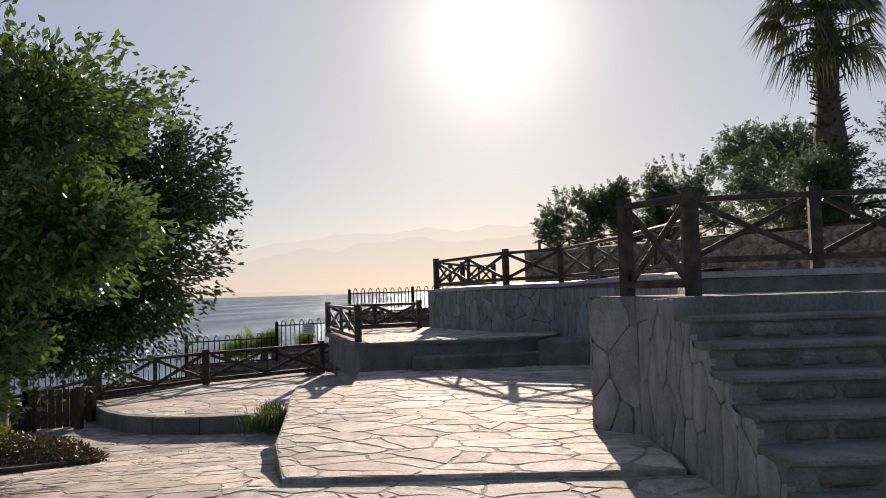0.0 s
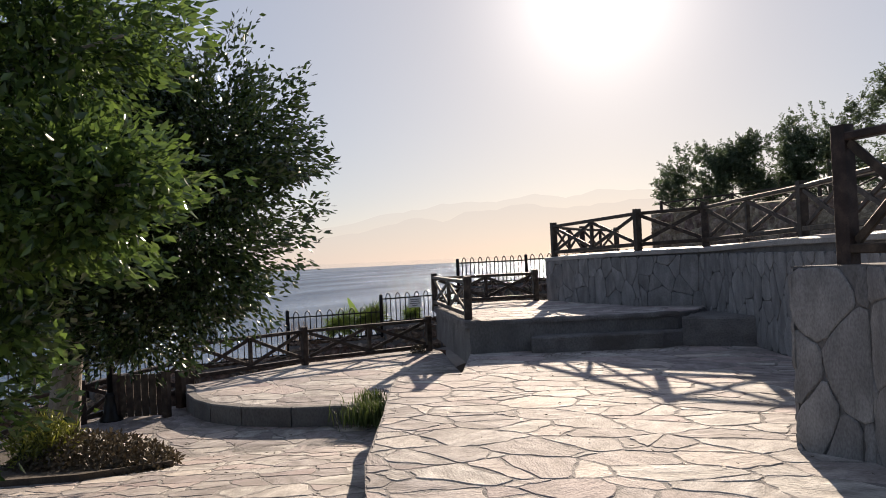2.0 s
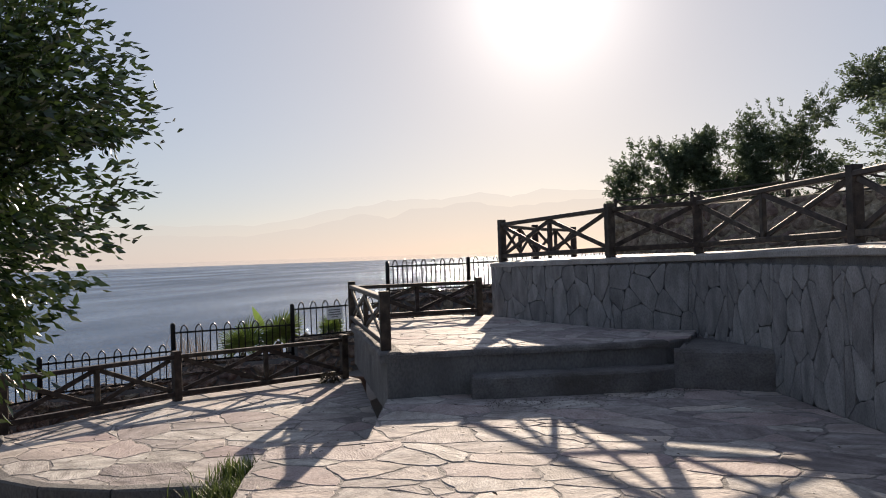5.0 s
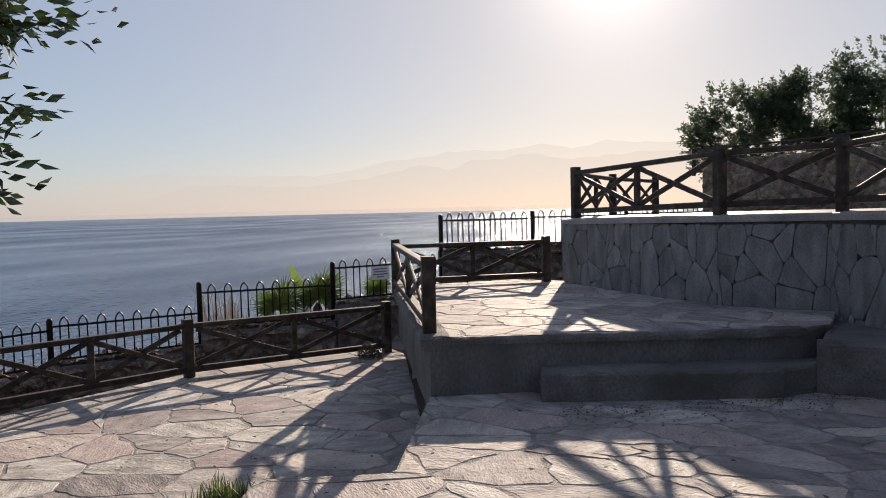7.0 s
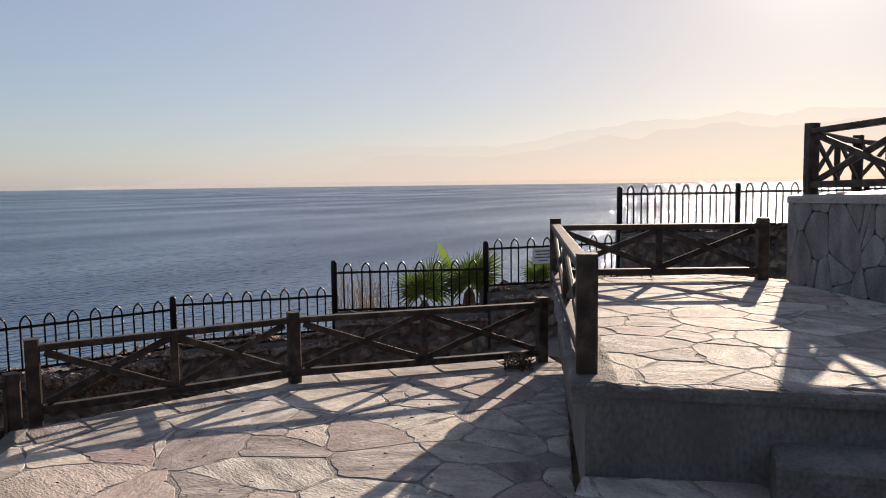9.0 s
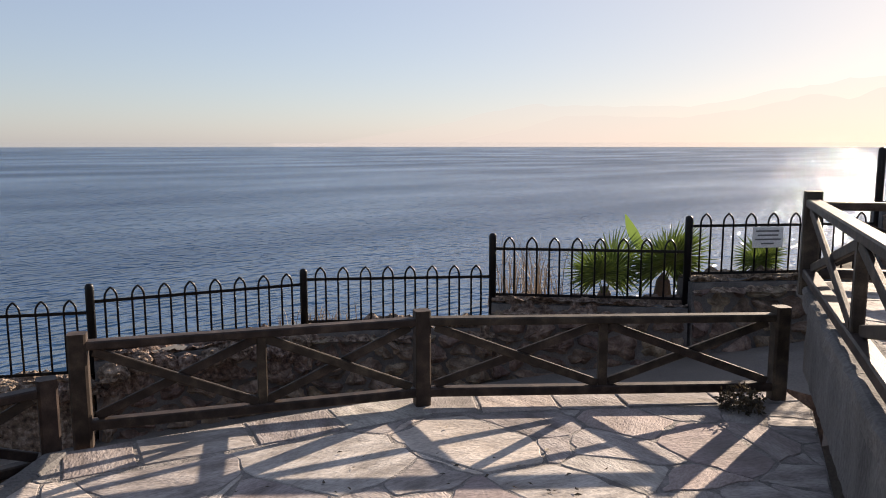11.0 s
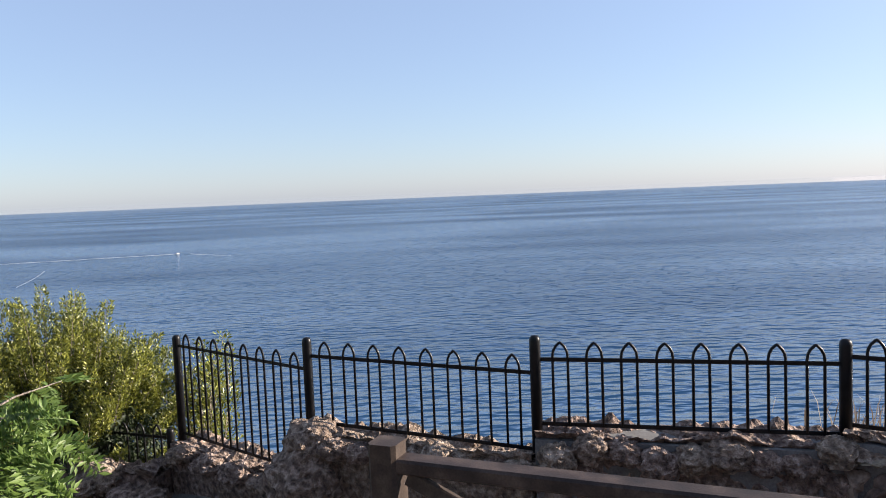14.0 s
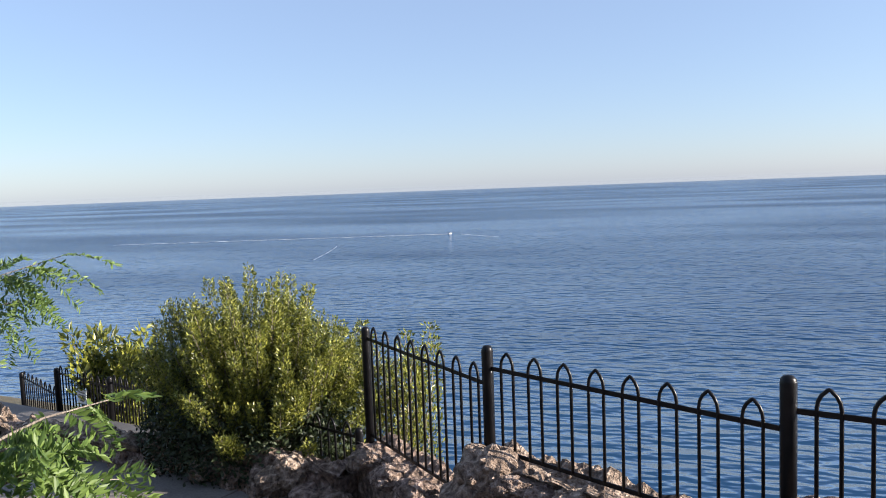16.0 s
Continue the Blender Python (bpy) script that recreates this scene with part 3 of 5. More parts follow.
# land under the terraces, falling to the sea
EDGE = [(14, 60), (4, 40), (0, 29), (-3.9, 24.0), (-5.6, 22.4), (-7.1, 20.4), (-8.9, 18.9), (-10.4, 16.9), (-11.1, 14.5), (-12.3, 12.5), (-14.0, 10.7), (-16.0, 7.5), (-18.5, 3), (-20, -4), (-20, -25)]
EDGE_Z = [2, 2, 1.0, 0.6, 0.4, -0.4, -0.8, -1.0, -1.2, -1.5, -2.1, -2.6, -3.0, -3.2, -3.2]
lv, lf = [], []
for (x, y), z in zip(EDGE, EDGE_Z):
    lv += [(60, y * 0.8, min(z, -3.0) - 1), (x + 0.4, y - 0.2, z - 0.35), (x - 0.8, y + 0.9, z - 0.6), (x - 2.2, y + 2.6, z - 3), (x - 4.5, y + 5, -21)]
for i in range(len(EDGE) - 1):
    for k in range(1, 4):
        lf.append((i * 5 + k, (i + 1) * 5 + k, (i + 1) * 5 + k + 1, i * 5 + k + 1))
solid("ground", (lv, lf), HILL, "steep scrubby cliff top falling towards the sea", "ground")

BANK_IN = [(-7.9, 11.0, -0.72), (-8.0, 8.0, -0.72), (-7.0, 5.0, -0.4), (-5.0, 1.0, -0.1), (-5.0, -6.0, -0.1), (-5.0, -30.0, -0.1)]
BANK_OUT = [(-7.9, 10.9, -2.0), (-9.2, 8.0, -2.3), (-10.5, 4.0, -2.5), (-11.2, 0.5, -2.7), (-12.0, -3.0, -2.85), (-16.0, -30.0, -3.0)]
bkv, bkf = [], []
for i, (a, b) in enumerate(zip(BANK_IN, BANK_OUT)):
    bkv += [a, ((a[0] + b[0]) / 2 + 0.3, (a[1] + b[1]) / 2, (a[2] + b[2]) / 2 + 0.25), b]
    if i:
        bkf += [(3 * i - 3, 3 * i - 2, 3 * i + 1, 3 * i), (3 * i - 2, 3 * i - 1, 3 * i + 2, 3 * i + 1)]
solid("bank", (bkv, bkf), SOIL, "earth bank dropping from the paving to the path", "ground")
solid("ground_entry", prism([(5.5, 7.0), (5.5, -6.0), (-5.0, -6.0), (-5.0, -30.0), (45.0, -30.0), (45.0, 10.5), (7.2, 9.4)], -0.6, -0.062), SOIL, "bare earth beside the entry paving", "ground")

# plans of the terraces
MAIN = [(-0.62, 6.24), (-1.24, 7.5), (-1.84, 9.16), (-2.4, 10.6), (-2.66, 11.45), (-1.89, 11.80), (-2.36, 13.62), (-1.0, 14.3), (0.95, 15.2), (1.15, 16.35), (1.82, 14.5), (2.24, 13.17), (2.63, 11.96), (2.80, 10.4), (2.75, 8.6), (1.78, 8.42), (2.25, 8.15), (2.45, 7.3), (2.5, 6.8)]
FORE = [(-0.62, 6.24), (2.6, 6.82), (5.5, 7.2), (5.5, -6.0), (-5.0, -6.0), (-3.0, 3.0), (-1.6, 5.2)]
LOWER = [(-0.62, 6.24), (-1.24, 7.5), (-1.84, 9.16), (-2.4, 10.6), (-2.66, 11.5), (-3.4, 11.95), (-4.25, 11.5), (-5.0, 11.45), (-6.0, 11.85), (-6.9, 12.6), (-7.6, 12.4), (-8.0, 10.8), (-8.0, 8.0), (-7.0, 5.0), (-5.0, 1.0), (-5.0, -6.0), (-3.0, 3.0), (-1.6, 5.2)]
LEFT = [(-2.66, 11.5), (-3.35, 11.75), (-3.75, 11.62), (-4.25, 11.46), (-5.0, 11.42), (-5.6, 11.56), (-6.1, 11.85), (-6.6, 12.3), (-7.0, 12.8), (-7.25, 13.05), (-6.55, 15.55), (-4.75, 17.95), (-4.25, 17.5), (-2.38, 13.62), (-1.89, 11.80)]
TERR = [(-2.36, 13.66), (-0.5, 14.42), (0.7, 14.87), (0.98, 15.2), (1.18, 16.4), (-0.5, 17.5), (-2.2, 18.8), (-3.0, 18.95), (-4.4, 17.65)]


def low_z(x, y):
    return min(-0.05, max(-0.70, -0.06 - 0.115 * (y - 6.2) - 0.06 * max(0.0, -x - 1)))


def paved(name, plan, z, label, thick=0.6):
    f = z if callable(z) else (lambda x, y: z)
    ob = solid(name, prism(plan, lambda x, y: f(x, y) - thick, f), GROUT, label, "paving")
    return ob, (lambda u, v, h: Vector((u, v, f(u, v) + h)))


floor_main, at_main = paved("floor_main", MAIN, 0.0, "sunlit crazy paving of pale flagstones with worn joints")
floor_fore, at_fore = paved("floor_entry", FORE, -0.05, "lower strip of crazy paving before the shallow step")
at_low = lambda u, v, h: Vector((u, v, low_z(u, v) + h))
gv, gf = [], []
for i in range(-22, 1):
    for j in range(-15, 33):
        cell = LOWER
        for nx, ny, cc in ((1, 0, (i + 1) * 0.4), (-1, 0, -i * 0.4), (0, 1, (j + 1) * 0.4), (0, -1, -j * 0.4)):
            cell = clip(cell, nx, ny, cc) if len(cell) > 2 else cell
        if len(cell) > 2:
            gf.append(tuple(range(len(gv), len(gv) + len(cell))))
            gv += [(x, y, low_z(x, y)) for x, y in cell]
floor_low = solid("floor_lower", (gv, gf), GROUT, "sloping crazy paving of small pale flagstones", "paving")
at_left = lambda u, v, h: Vector((u, v, -0.45 + h))
floor_left = solid("floor_viewpoint", prism(LEFT, -1.2, -0.45), GROUT, "raised paved viewpoint of large pale flagstones", "paving")
floor_terr = solid("floor_terrace", worn_block(TERR, -0.2, 0.5, 0.02, 0.012, 1.0), CONC, "raised terrace with rendered concrete sides and paved top", "terrace")

mx, my = sum(p[0] for p in TERR) / len(TERR), sum(p[1] for p in TERR) / len(TERR)
solid("terrace_bed", prism([(mx + (x - mx) * 0.965, my + (y - my) * 0.965) for x, y in TERR], 0.47, 0.504), GROUT, "sandy mortar bed between the terrace flagstones", "paving")
at_terr = lambda u, v, h: Vector((u, v, 0.504 + h))

# kerb round the viewpoint
KERB = LEFT[1:10]
kerb = solid("kerb_viewpoint", join(*[beam((a[0], a[1], -0.60), (b[0], b[1], -0.60), 0.16, 0.34, 0.02) for a, b in zip(KERB, KERB[1:])]), CONC, "curved concrete kerb of the raised viewpoint", "kerb")
# coping along the terrace side and a step before it
solid("terrace_coping", join(worn_block([(-2.43, 13.63), (-2.18, 13.74), (-4.23, 17.73), (-4.46, 17.61)], 0.40, 0.522, 0.03, 0.016, 4.0), worn_block([(-2.38, 13.645), (-2.46, 13.82), (0.66, 15.02), (0.74, 14.86)], 0.44, 0.51, 0.03, 0.016, 7.0)), STEPC, "rounded concrete edge of the raised terrace", "coping")
STEP = [(-1.38, 13.68), (0.50, 14.32), (0.95, 14.78), (1.0, 15.3), (0.6, 14.95), (-1.5, 14.15)]
solid("step_terrace", worn_block(STEP, -0.1, 0.25, 0.03, 0.02, 2.0), STEPC, "long grey concrete step before the raised terrace", "step")
solid("wall_block", worn_block([(0.78, 14.58), (1.2, 14.52), (1.95, 14.42), (1.6, 15.2), (1.12, 16.1), (0.90, 15.0)], -0.1, 0.455, 0.04, 0.02, 5.0), STEPC, "low grey block where the step meets the wall", "block")

# path below, between viewpoint and sea wall
INNER = [(-3.2, 19.2), (-4.6, 18.0), (-6.5, 15.5), (-7.2, 13.1), (-7.7, 11.2), (-9.2, 8), (-10.5, 4), (-12, -3)]
OUTER = [(-3.9, 23.2), (-6.7, 20.1), (-9.4, 17.5), (-10.7, 14.4), (-11.9, 12.2), (-13.6, 10.2), (-15.8, 5.5), (-18.2, -3)]
PATH_Z = [-0.5, -1.05, -1.64, -1.75, -1.85, -2.25, -2.45, -2.8]
pv, pf = [], []
for a, b, z in zip(INNER, OUTER, PATH_Z):
    pv += [(a[0], a[1], z), ((a[0] + b[0]) / 2, (a[1] + b[1]) / 2, z + 0.01), (b[0], b[1], z), (a[0], a[1], z - 0.6), (b[0], b[1], z - 0.6)]
for i in range(len(INNER) - 1):
    for k, j in ((0, 1), (1, 2), (3, 0), (2, 4)):
        pf.append((i * 5 + k, i * 5 + j, (i + 1) * 5 + j, (i + 1) * 5 + k))
solid("path", (pv, pf), PATHM, "grey concrete path going down behind the wooden fence", "path")
SKIRT = [(-4.3, 17.9), (-4.8, 17.95), (-6.55, 15.55), (-7.3, 13.05), (-8.05, 10.8), (-8.05, 8.0), (-8.9, 5.0)]
skv, skf = [], []
for i, (x, y) in enumerate(SKIRT):
    zt = -0.47 if i < 4 else -0.72
    skv += [(x, y, zt), (x - 0.05, y + 0.02, -3.0)]
    if i:
        skf.append((2 * i - 2, 2 * i - 1, 2 * i + 1, 2 * i))
solid("retaining_wall", (skv, skf), RUBBLE, "rough stone retaining wall under the viewpoint", "wall")
for i, (cx, cy, z) in enumerate(((-12.6, 6.6, -2.42), (-13.0, 5.0, -2.55))):
    solid("path_step", prism([(cx - 1.6, cy + 0.6), (cx + 1.6, cy - 0.1), (cx + 2.0, cy + 1.5), (cx - 1.0, cy + 2.2)], z - 0.3, z + 0.14), PATHM, "broad shallow grey concrete step of the path", "step", group="path steps")

# upper tier: wall line, floor, slab edge
UW = [(-2.15, 18.6), (-0.9, 17.2), (0.0, 16.32), (1.08, 16.05), (1.45, 15.3), (1.82, 14.5), (2.24, 13.17), (2.63, 11.96), (2.85, 10.4), (2.85, 9.05)]
UP = UW + [(6.5, 9.3), (30, 10), (30, 26), (4, 22), (-0.2, 24.2), (-1.6, 23.5)]


def upper_z(x, y):
    return 1.44 + 0.14 * min(1.0, max(0.0, (18.8 - y) / 5.5))


solid("wall_upper", prism([(x + 0.03, y + 0.03) for x, y in UW] + [(6.5, 9.3), (9, 16), (0.5, 23), (-1.5, 22.5)], -0.2, lambda x, y: upper_z(x, y) - 0.09), JOINT, "tall grey wall faced with irregular flat stones", "wall")
solid("floor_upper", prism([(x, y) for x, y in UP], lambda x, y: upper_z(x, y) - 0.088, lambda x, y: upper_z(x, y) - 0.02), PALE, "thin pale paved slab edge of the upper terrace", "terrace")

cov, cof = [], []
for i, (x, y) in enumerate(UW):
    a, b = Vector(UW[max(i - 1, 0)]), Vector(UW[min(i + 1, len(UW) - 1)])
    d = (b - a).normalized()
    nrm = Vector((-d.y, d.x))
    z = upper_z(x, y)
    for o, h in ((-0.03, -0.085), (-0.03, -0.03), (-0.015, -0.012), (0.0, -0.006), (0.15, 0.005), (0.34, 0.02), (0.36, -0.03)):
        cov.append((x + nrm.x * o, y + nrm.y * o, z + h + 0.012 * noise.noise(Vector((x * 3, y * 3, o)))))
    if i:
        cof += [(7 * i - 7 + k, 7 * i - 6 + k, 7 * i + 1 + k, 7 * i + k) for k in range(6)]
solid("coping_upper", (cov, cof), PALE, "worn concrete coping catching the light along the upper wall", "coping")

# stairs with a stone-faced side
NB = Vector((0.19, -0.98, 0)).normalized()
NA = Vector((0.98, 0.19, 0)).normalized()
T0 = Vector((2.51, 7.22, 0))
RUN, RISE, WIDE = 0.40, 0.187, 4.5
TOP_STEP = 1.37
PLAT = [(1.80, 8.42), (2.25, 8.15), (T0.x, T0.y), tuple((T0 + NA * WIDE)[:2]), (7.2, 9.4), (2.8, 9.08), (2.75, 8.7)]
solid("stair_platform", prism(PLAT, -0.3, 1.33), CONC, "grey stone landing at the top of the stairs", "landing")
stairs = thing("stairs", (3.5, 6.5, -0.13), "broad dark stone staircase with worn treads beside a stone-faced wall", "stairs", kind="structure")
for k in range(1, 8):
    p = T0 + NB * RUN * (k - 1)
    q = T0 + NB * RUN * k
    z = TOP_STEP - RISE * k
    vf = prism([tuple(p[:2]), tuple(q[:2]), tuple((q + NA * WIDE)[:2]), tuple((p + NA * WIDE)[:2])], -0.3, z - 0.05)
    riser = part("riser", vf, JOINT, stairs)
    q2 = q + NB * 0.03
    vf = beam(tuple((p + q2) / 2 + NA * 0.0 + Vector((0, 0, z - 0.025))), tuple((p + q2) / 2 + NA * WIDE + Vector((0, 0, z - 0.025))), RUN + 0.03, 0.05, 0.012)
    part("tread", vf, STEPC, stairs)
    rr = random.Random(k)
    u = 0.15
    while u < 3.0:
        w = rr.uniform(0.25, 0.5)
        pl = along(tuple((q + NA * (u + w))[:2]), tuple((q + NA * u)[:2]))
        pts = [(0.02 + rr.uniform(0, 0.03), z - 0.16), (w * 0.5, z - 0.17), (w - 0.04, z - 0.165), (w - 0.02, z - 0.11), (w - 0.03 - rr.uniform(0, 0.04), z - 0.07), (w * 0.6, z - 0.06), (0.03, z - 0.068), (0.015, z - 0.12)]
        part("riser_stone", slab(pts, 0.015, lambda a, b, h, pl=pl: pl(a, b, h), rr, 0.012, 0.03, 0.012), RISER_STONE, riser)
        u += w

# third tier: rough wall, hill behind
W3 = [(-0.3, 24.3), (4.0, 20.5), (9.0, 14.5), (16, 11.5), (30, 10.5)]
solid("wall_third", prism(W3 + [(30, 14), (10, 19), (5, 24), (0.3, 25.5)], 1.2, 2.5), RUBBLE, "rough rubble stone wall behind the upper terrace", "wall")
hv, hf = [], []
gx, gy = 26, 22
for j in range(gy):
    for i in range(gx):
        u, v = i / (gx - 1), j / (gy - 1)
        x0 = -0.5 + u * 45
        y0 = float(np.interp(x0, [-0.5, 4, 9, 16, 45], [25.2, 21.6, 15.6, 12.4, 11.2]))
        y = y0 + v * (75 - y0)
        z = 2.45 + 0.035 * (y - y0) + 0.03 * x0 + 0.5 * noise.noise(Vector((x0 * 0.2, y * 0.2, 3)))*min(1,v*6)
        hv.append((x0 + v * 3, y, z))
for j in range(gy - 1):
    for i in range(gx - 1):
        a = j * gx + i
        hf.append((a, a + 1, a + gx + 1, a + gx))
solid("hill", (hv, hf), HILL, "planted slope rising behind the terraces", "ground", smooth=True)

# sea wall of rubble under the metal fence: post places and rail heights
POSTS = [(-1.9, 24.6), (-3.72, 23.35), (-5.38, 22.18), (-6.83, 20.16), (-8.66, 18.60), (-10.10, 16.70), (-10.79, 14.38), (-11.97, 12.27), (-13.62, 10.46)]
PTOPS = [1.56, 1.55, 1.51, 0.68, 0.43, 0.01, 0.02, -0.12, -0.32]
RAILS = [(1.40, 0.84), (1.38, 0.82), (0.55, -0.04), (0.23, -0.36), (-0.13, -0.67), (-0.19, -0.75), (-0.31, -0.98), (-0.45, -1.53)]
FOOTS = [-0.3, -0.4, -1.05, -1.5, -1.75, -1.8, -2.0, -2.4]


def rock_strip(a, b, ztop, depth, seed, rough=1.0):
    """A crust of weathered rock that caps a wall and hangs over its face."""
    a, b = Vector((*a, 0)), Vector((*b, 0))
    d = (b - a).normalized()
    nrm = Vector((-d.y, d.x, 0))
    length = (b - a).length
    nu = max(4, int(length / 0.035))
    prof = [(0.24 - 0.02 * k, -depth + depth * k / 9) for k in range(9)] + [(0.24 - 0.06 * k, 0.02 + 0.02 * math.sin(k)) for k in range(1, 9)] + [(-0.26, -0.05), (-0.28, -0.3)]
    v, f = [], []
    m = len(prof)
    for i in range(nu + 1):
        for o, h in prof:
            p = a + d * (length * i / nu) + nrm * o + Vector((0, 0, ztop + h))
            q = p * 3.2 + Vector((seed, 0, 0))
            big = noise.fractal(q, 0.9, 2.1, 5)
            near_stone = noise.voronoi(p * 5.5)[0]
            k = 0.11 * rough * big + 0.10 * min(0.5, near_stone[1] - near_stone[0]) - 0.02 + 0.03 * noise.fractal(p * 16, 0.8, 2.0, 3)
            v.append(p + (nrm * (0.9 if o > 0 else 0.1) + Vector((0, 0, 0.8 if h > -0.05 else 0.15))) * k)
    for i in range(nu):
        for k in range(m - 1):
            f.append((i * m + k, (i + 1) * m + k, (i + 1) * m + k + 1, i * m + k + 1))
    return v, f


sea_wall = []
for i in range(len(POSTS) - 1):
    a, b = POSTS[i], POSTS[i + 1]
    top, foot = RAILS[i][1] - 0.07, FOOTS[i]
    d = (Vector(b) - Vector(a)).normalized()
    nrm = Vector((-d.y, d.x))
    plan = [tuple(Vector(a) + nrm * 0.17), tuple(Vector(b) + nrm * 0.17), tuple(Vector(b) - nrm * 0.25), tuple(Vector(a) - nrm * 0.25)]
    w = solid("wall_sea_%d" % (i + 1), prism(plan, foot - 0.5, top - 0.02), CRUST if i > 5 else JOINT, "rough rubble stone wall carrying the black metal fence", "wall", group="sea wall lengths")
    sea_wall.append((w, a, b, top, foot, nrm))
    depth = 1.0 if i == 7 else (0.75 if i == 6 else (0.4 if i == 5 else 0.13))
    part("rock_cap", rock_strip(a, b, top, depth, i * 7.0), CRUST, w, "weathered rocky top edge")


# ---- fences ----
def wood_panel(fence, a, b, za, zb, high, posts=(True, True), post_w=0.12, post_a=0.0, post_b=0.0, short=1.5):
    """One length of fence: two posts, two rails, a middle post and two crossed braces."""
    a, b = Vector((*a, 0)), Vector((*b, 0))
    d = (b - a).normalized()
    rng = random.Random(int(a.x * 91 + b.y * 37))
    up = Vector((0, 0, 1))
    if posts[0]:
        part("post", beam(a + up * (za - 0.05), a + up * (za + high + 0.05 + post_a), post_w, post_w, 0.015, d), WOOD, fence)
    if posts[1]:
        part("post", beam(b + up * (zb - 0.05), b + up * (zb + high + 0.05 + post_b), post_w, post_w, 0.015, d), WOOD, fence)
    s, e = a + d * post_w * 0.5, b - d * post_w * 0.5

    def pt(k, h):
        p = s.lerp(e, k)
        return p + up * (za + (zb - za) * k + h)

    part("top_rail", beam(pt(0, high - 0.035), pt(1, high - 0.035), 0.10, 0.06, 0.01), WOOD, fence)
    part("bottom_rail", beam(pt(0, 0.11), pt(1, 0.11), 0.09, 0.07, 0.01), WOOD, fence)
    one = (b - a).length < short
    if not one:
        part("middle_post", beam(pt(0.5, 0.14), pt(0.5, high - 0.06), 0.06, 0.07, 0.008, d), WOOD, fence)
    nrm = Vector((-d.y, d.x, 0))
    for k0, k1 in (((0.015, 0.985),) if one else ((0.015, 0.485), (0.515, 0.985))):
        for o, (ha, hb) in ((0.014, (0.16, high - 0.08)), (-0.014, (high - 0.08, 0.16))):
            part("brace", beam(pt(k0, ha) + nrm * o, pt(k1, hb) + nrm * o, 0.03, 0.065, 0.006), WOOD, fence)


def wood_fence(pts, zs, high, label, skip_first=False, lift=None):
    fence = thing("wooden_fence", (*pts[0], zs[0]), label, "fence", "wooden fences")
    for i in range(len(pts) - 1):
        wood_panel(fence, pts[i], pts[i + 1], zs[i], zs[i + 1], high, (i == 0 and not skip_first, True))
    return fence


wood_fence([(-7.36, 13.24), (-6.34, 15.40), (-4.55, 17.55)], [-0.45, -0.45, -0.45], 0.70, "low dark-stained wooden fence with crossed braces at the viewpoint edge")
wood_fence([(-7.30, 13.02), (-7.62, 11.1), (-8.6, 9.0)], [-0.62, -0.72, -0.95], 0.62, "low dark wooden fence dropping along the path")
wood_fence([(-2.44, 13.86), (-4.32, 17.42)], [0.5, 0.5], 0.66, "dark wooden fence with crossed braces along the terrace side")
wood_fence([(-4.32, 17.42), (-2.42, 18.68)], [0.5, 0.5], 0.64, "low dark wooden fence across the back of the terrace", skip_first=True)
wood_fence([(-1.95, 18.62), (0.02, 16.38), (1.18, 16.12), (2.42, 13.40), (3.05, 10.9)], [1.44, 1.50, 1.52, 1.575, 1.58], 0.70, "dark wooden fence with crossed braces along the upper wall")
wood_fence([(-1.95, 18.62), (-1.75, 21.2), (-1.2, 23.6)], [1.44] * 3, 0.68, "dark wooden fence closing the seaward side of the upper terrace", skip_first=True)
wood_fence([(2.72, 7.7), (2.17, 8.38)], [1.33, 1.33], 0.93, "tall dark wooden stair-head fence on the stone wall")
wood_fence([(2.9, 9.3), (4.2, 9.32), (6.6, 9.5), (9.0, 9.8)], [1.58] * 4, 0.82, "dark wooden fence with crossed braces behind the stair landing")
wood_fence([(-0.9, 39.5), (2.2, 37.5), (5.2, 34.0), (8.5, 29.0), (12, 24)], [2.75, 2.8, 2.8, 2.8, 2.8], 1.0, "distant dark wooden fence on the slope above")


def hoop_mesh(name, height, pitch):
    """Two bars joined over the top by a pointed hoop, from the lower rail."""
    w = pitch * 0.45
    pts = [(-w / 2, 0, 0.0), (-w / 2, 0, height + 0.03)]
    for k in range(1, 4):
        a = radians(180 - 55 * k / 3)
        pts.append((w / 2 + w * math.cos(a), 0, height + 0.03 + 0.135 * math.sin(a)))
    pts.append((0, 0, height + 0.146))
    pts += [(-x, y, z) for x, y, z in pts[-2::-1]]
    v, f = tube(pts, 0.0125, 6)
    return mesh_of(name, v, f, METAL, True)


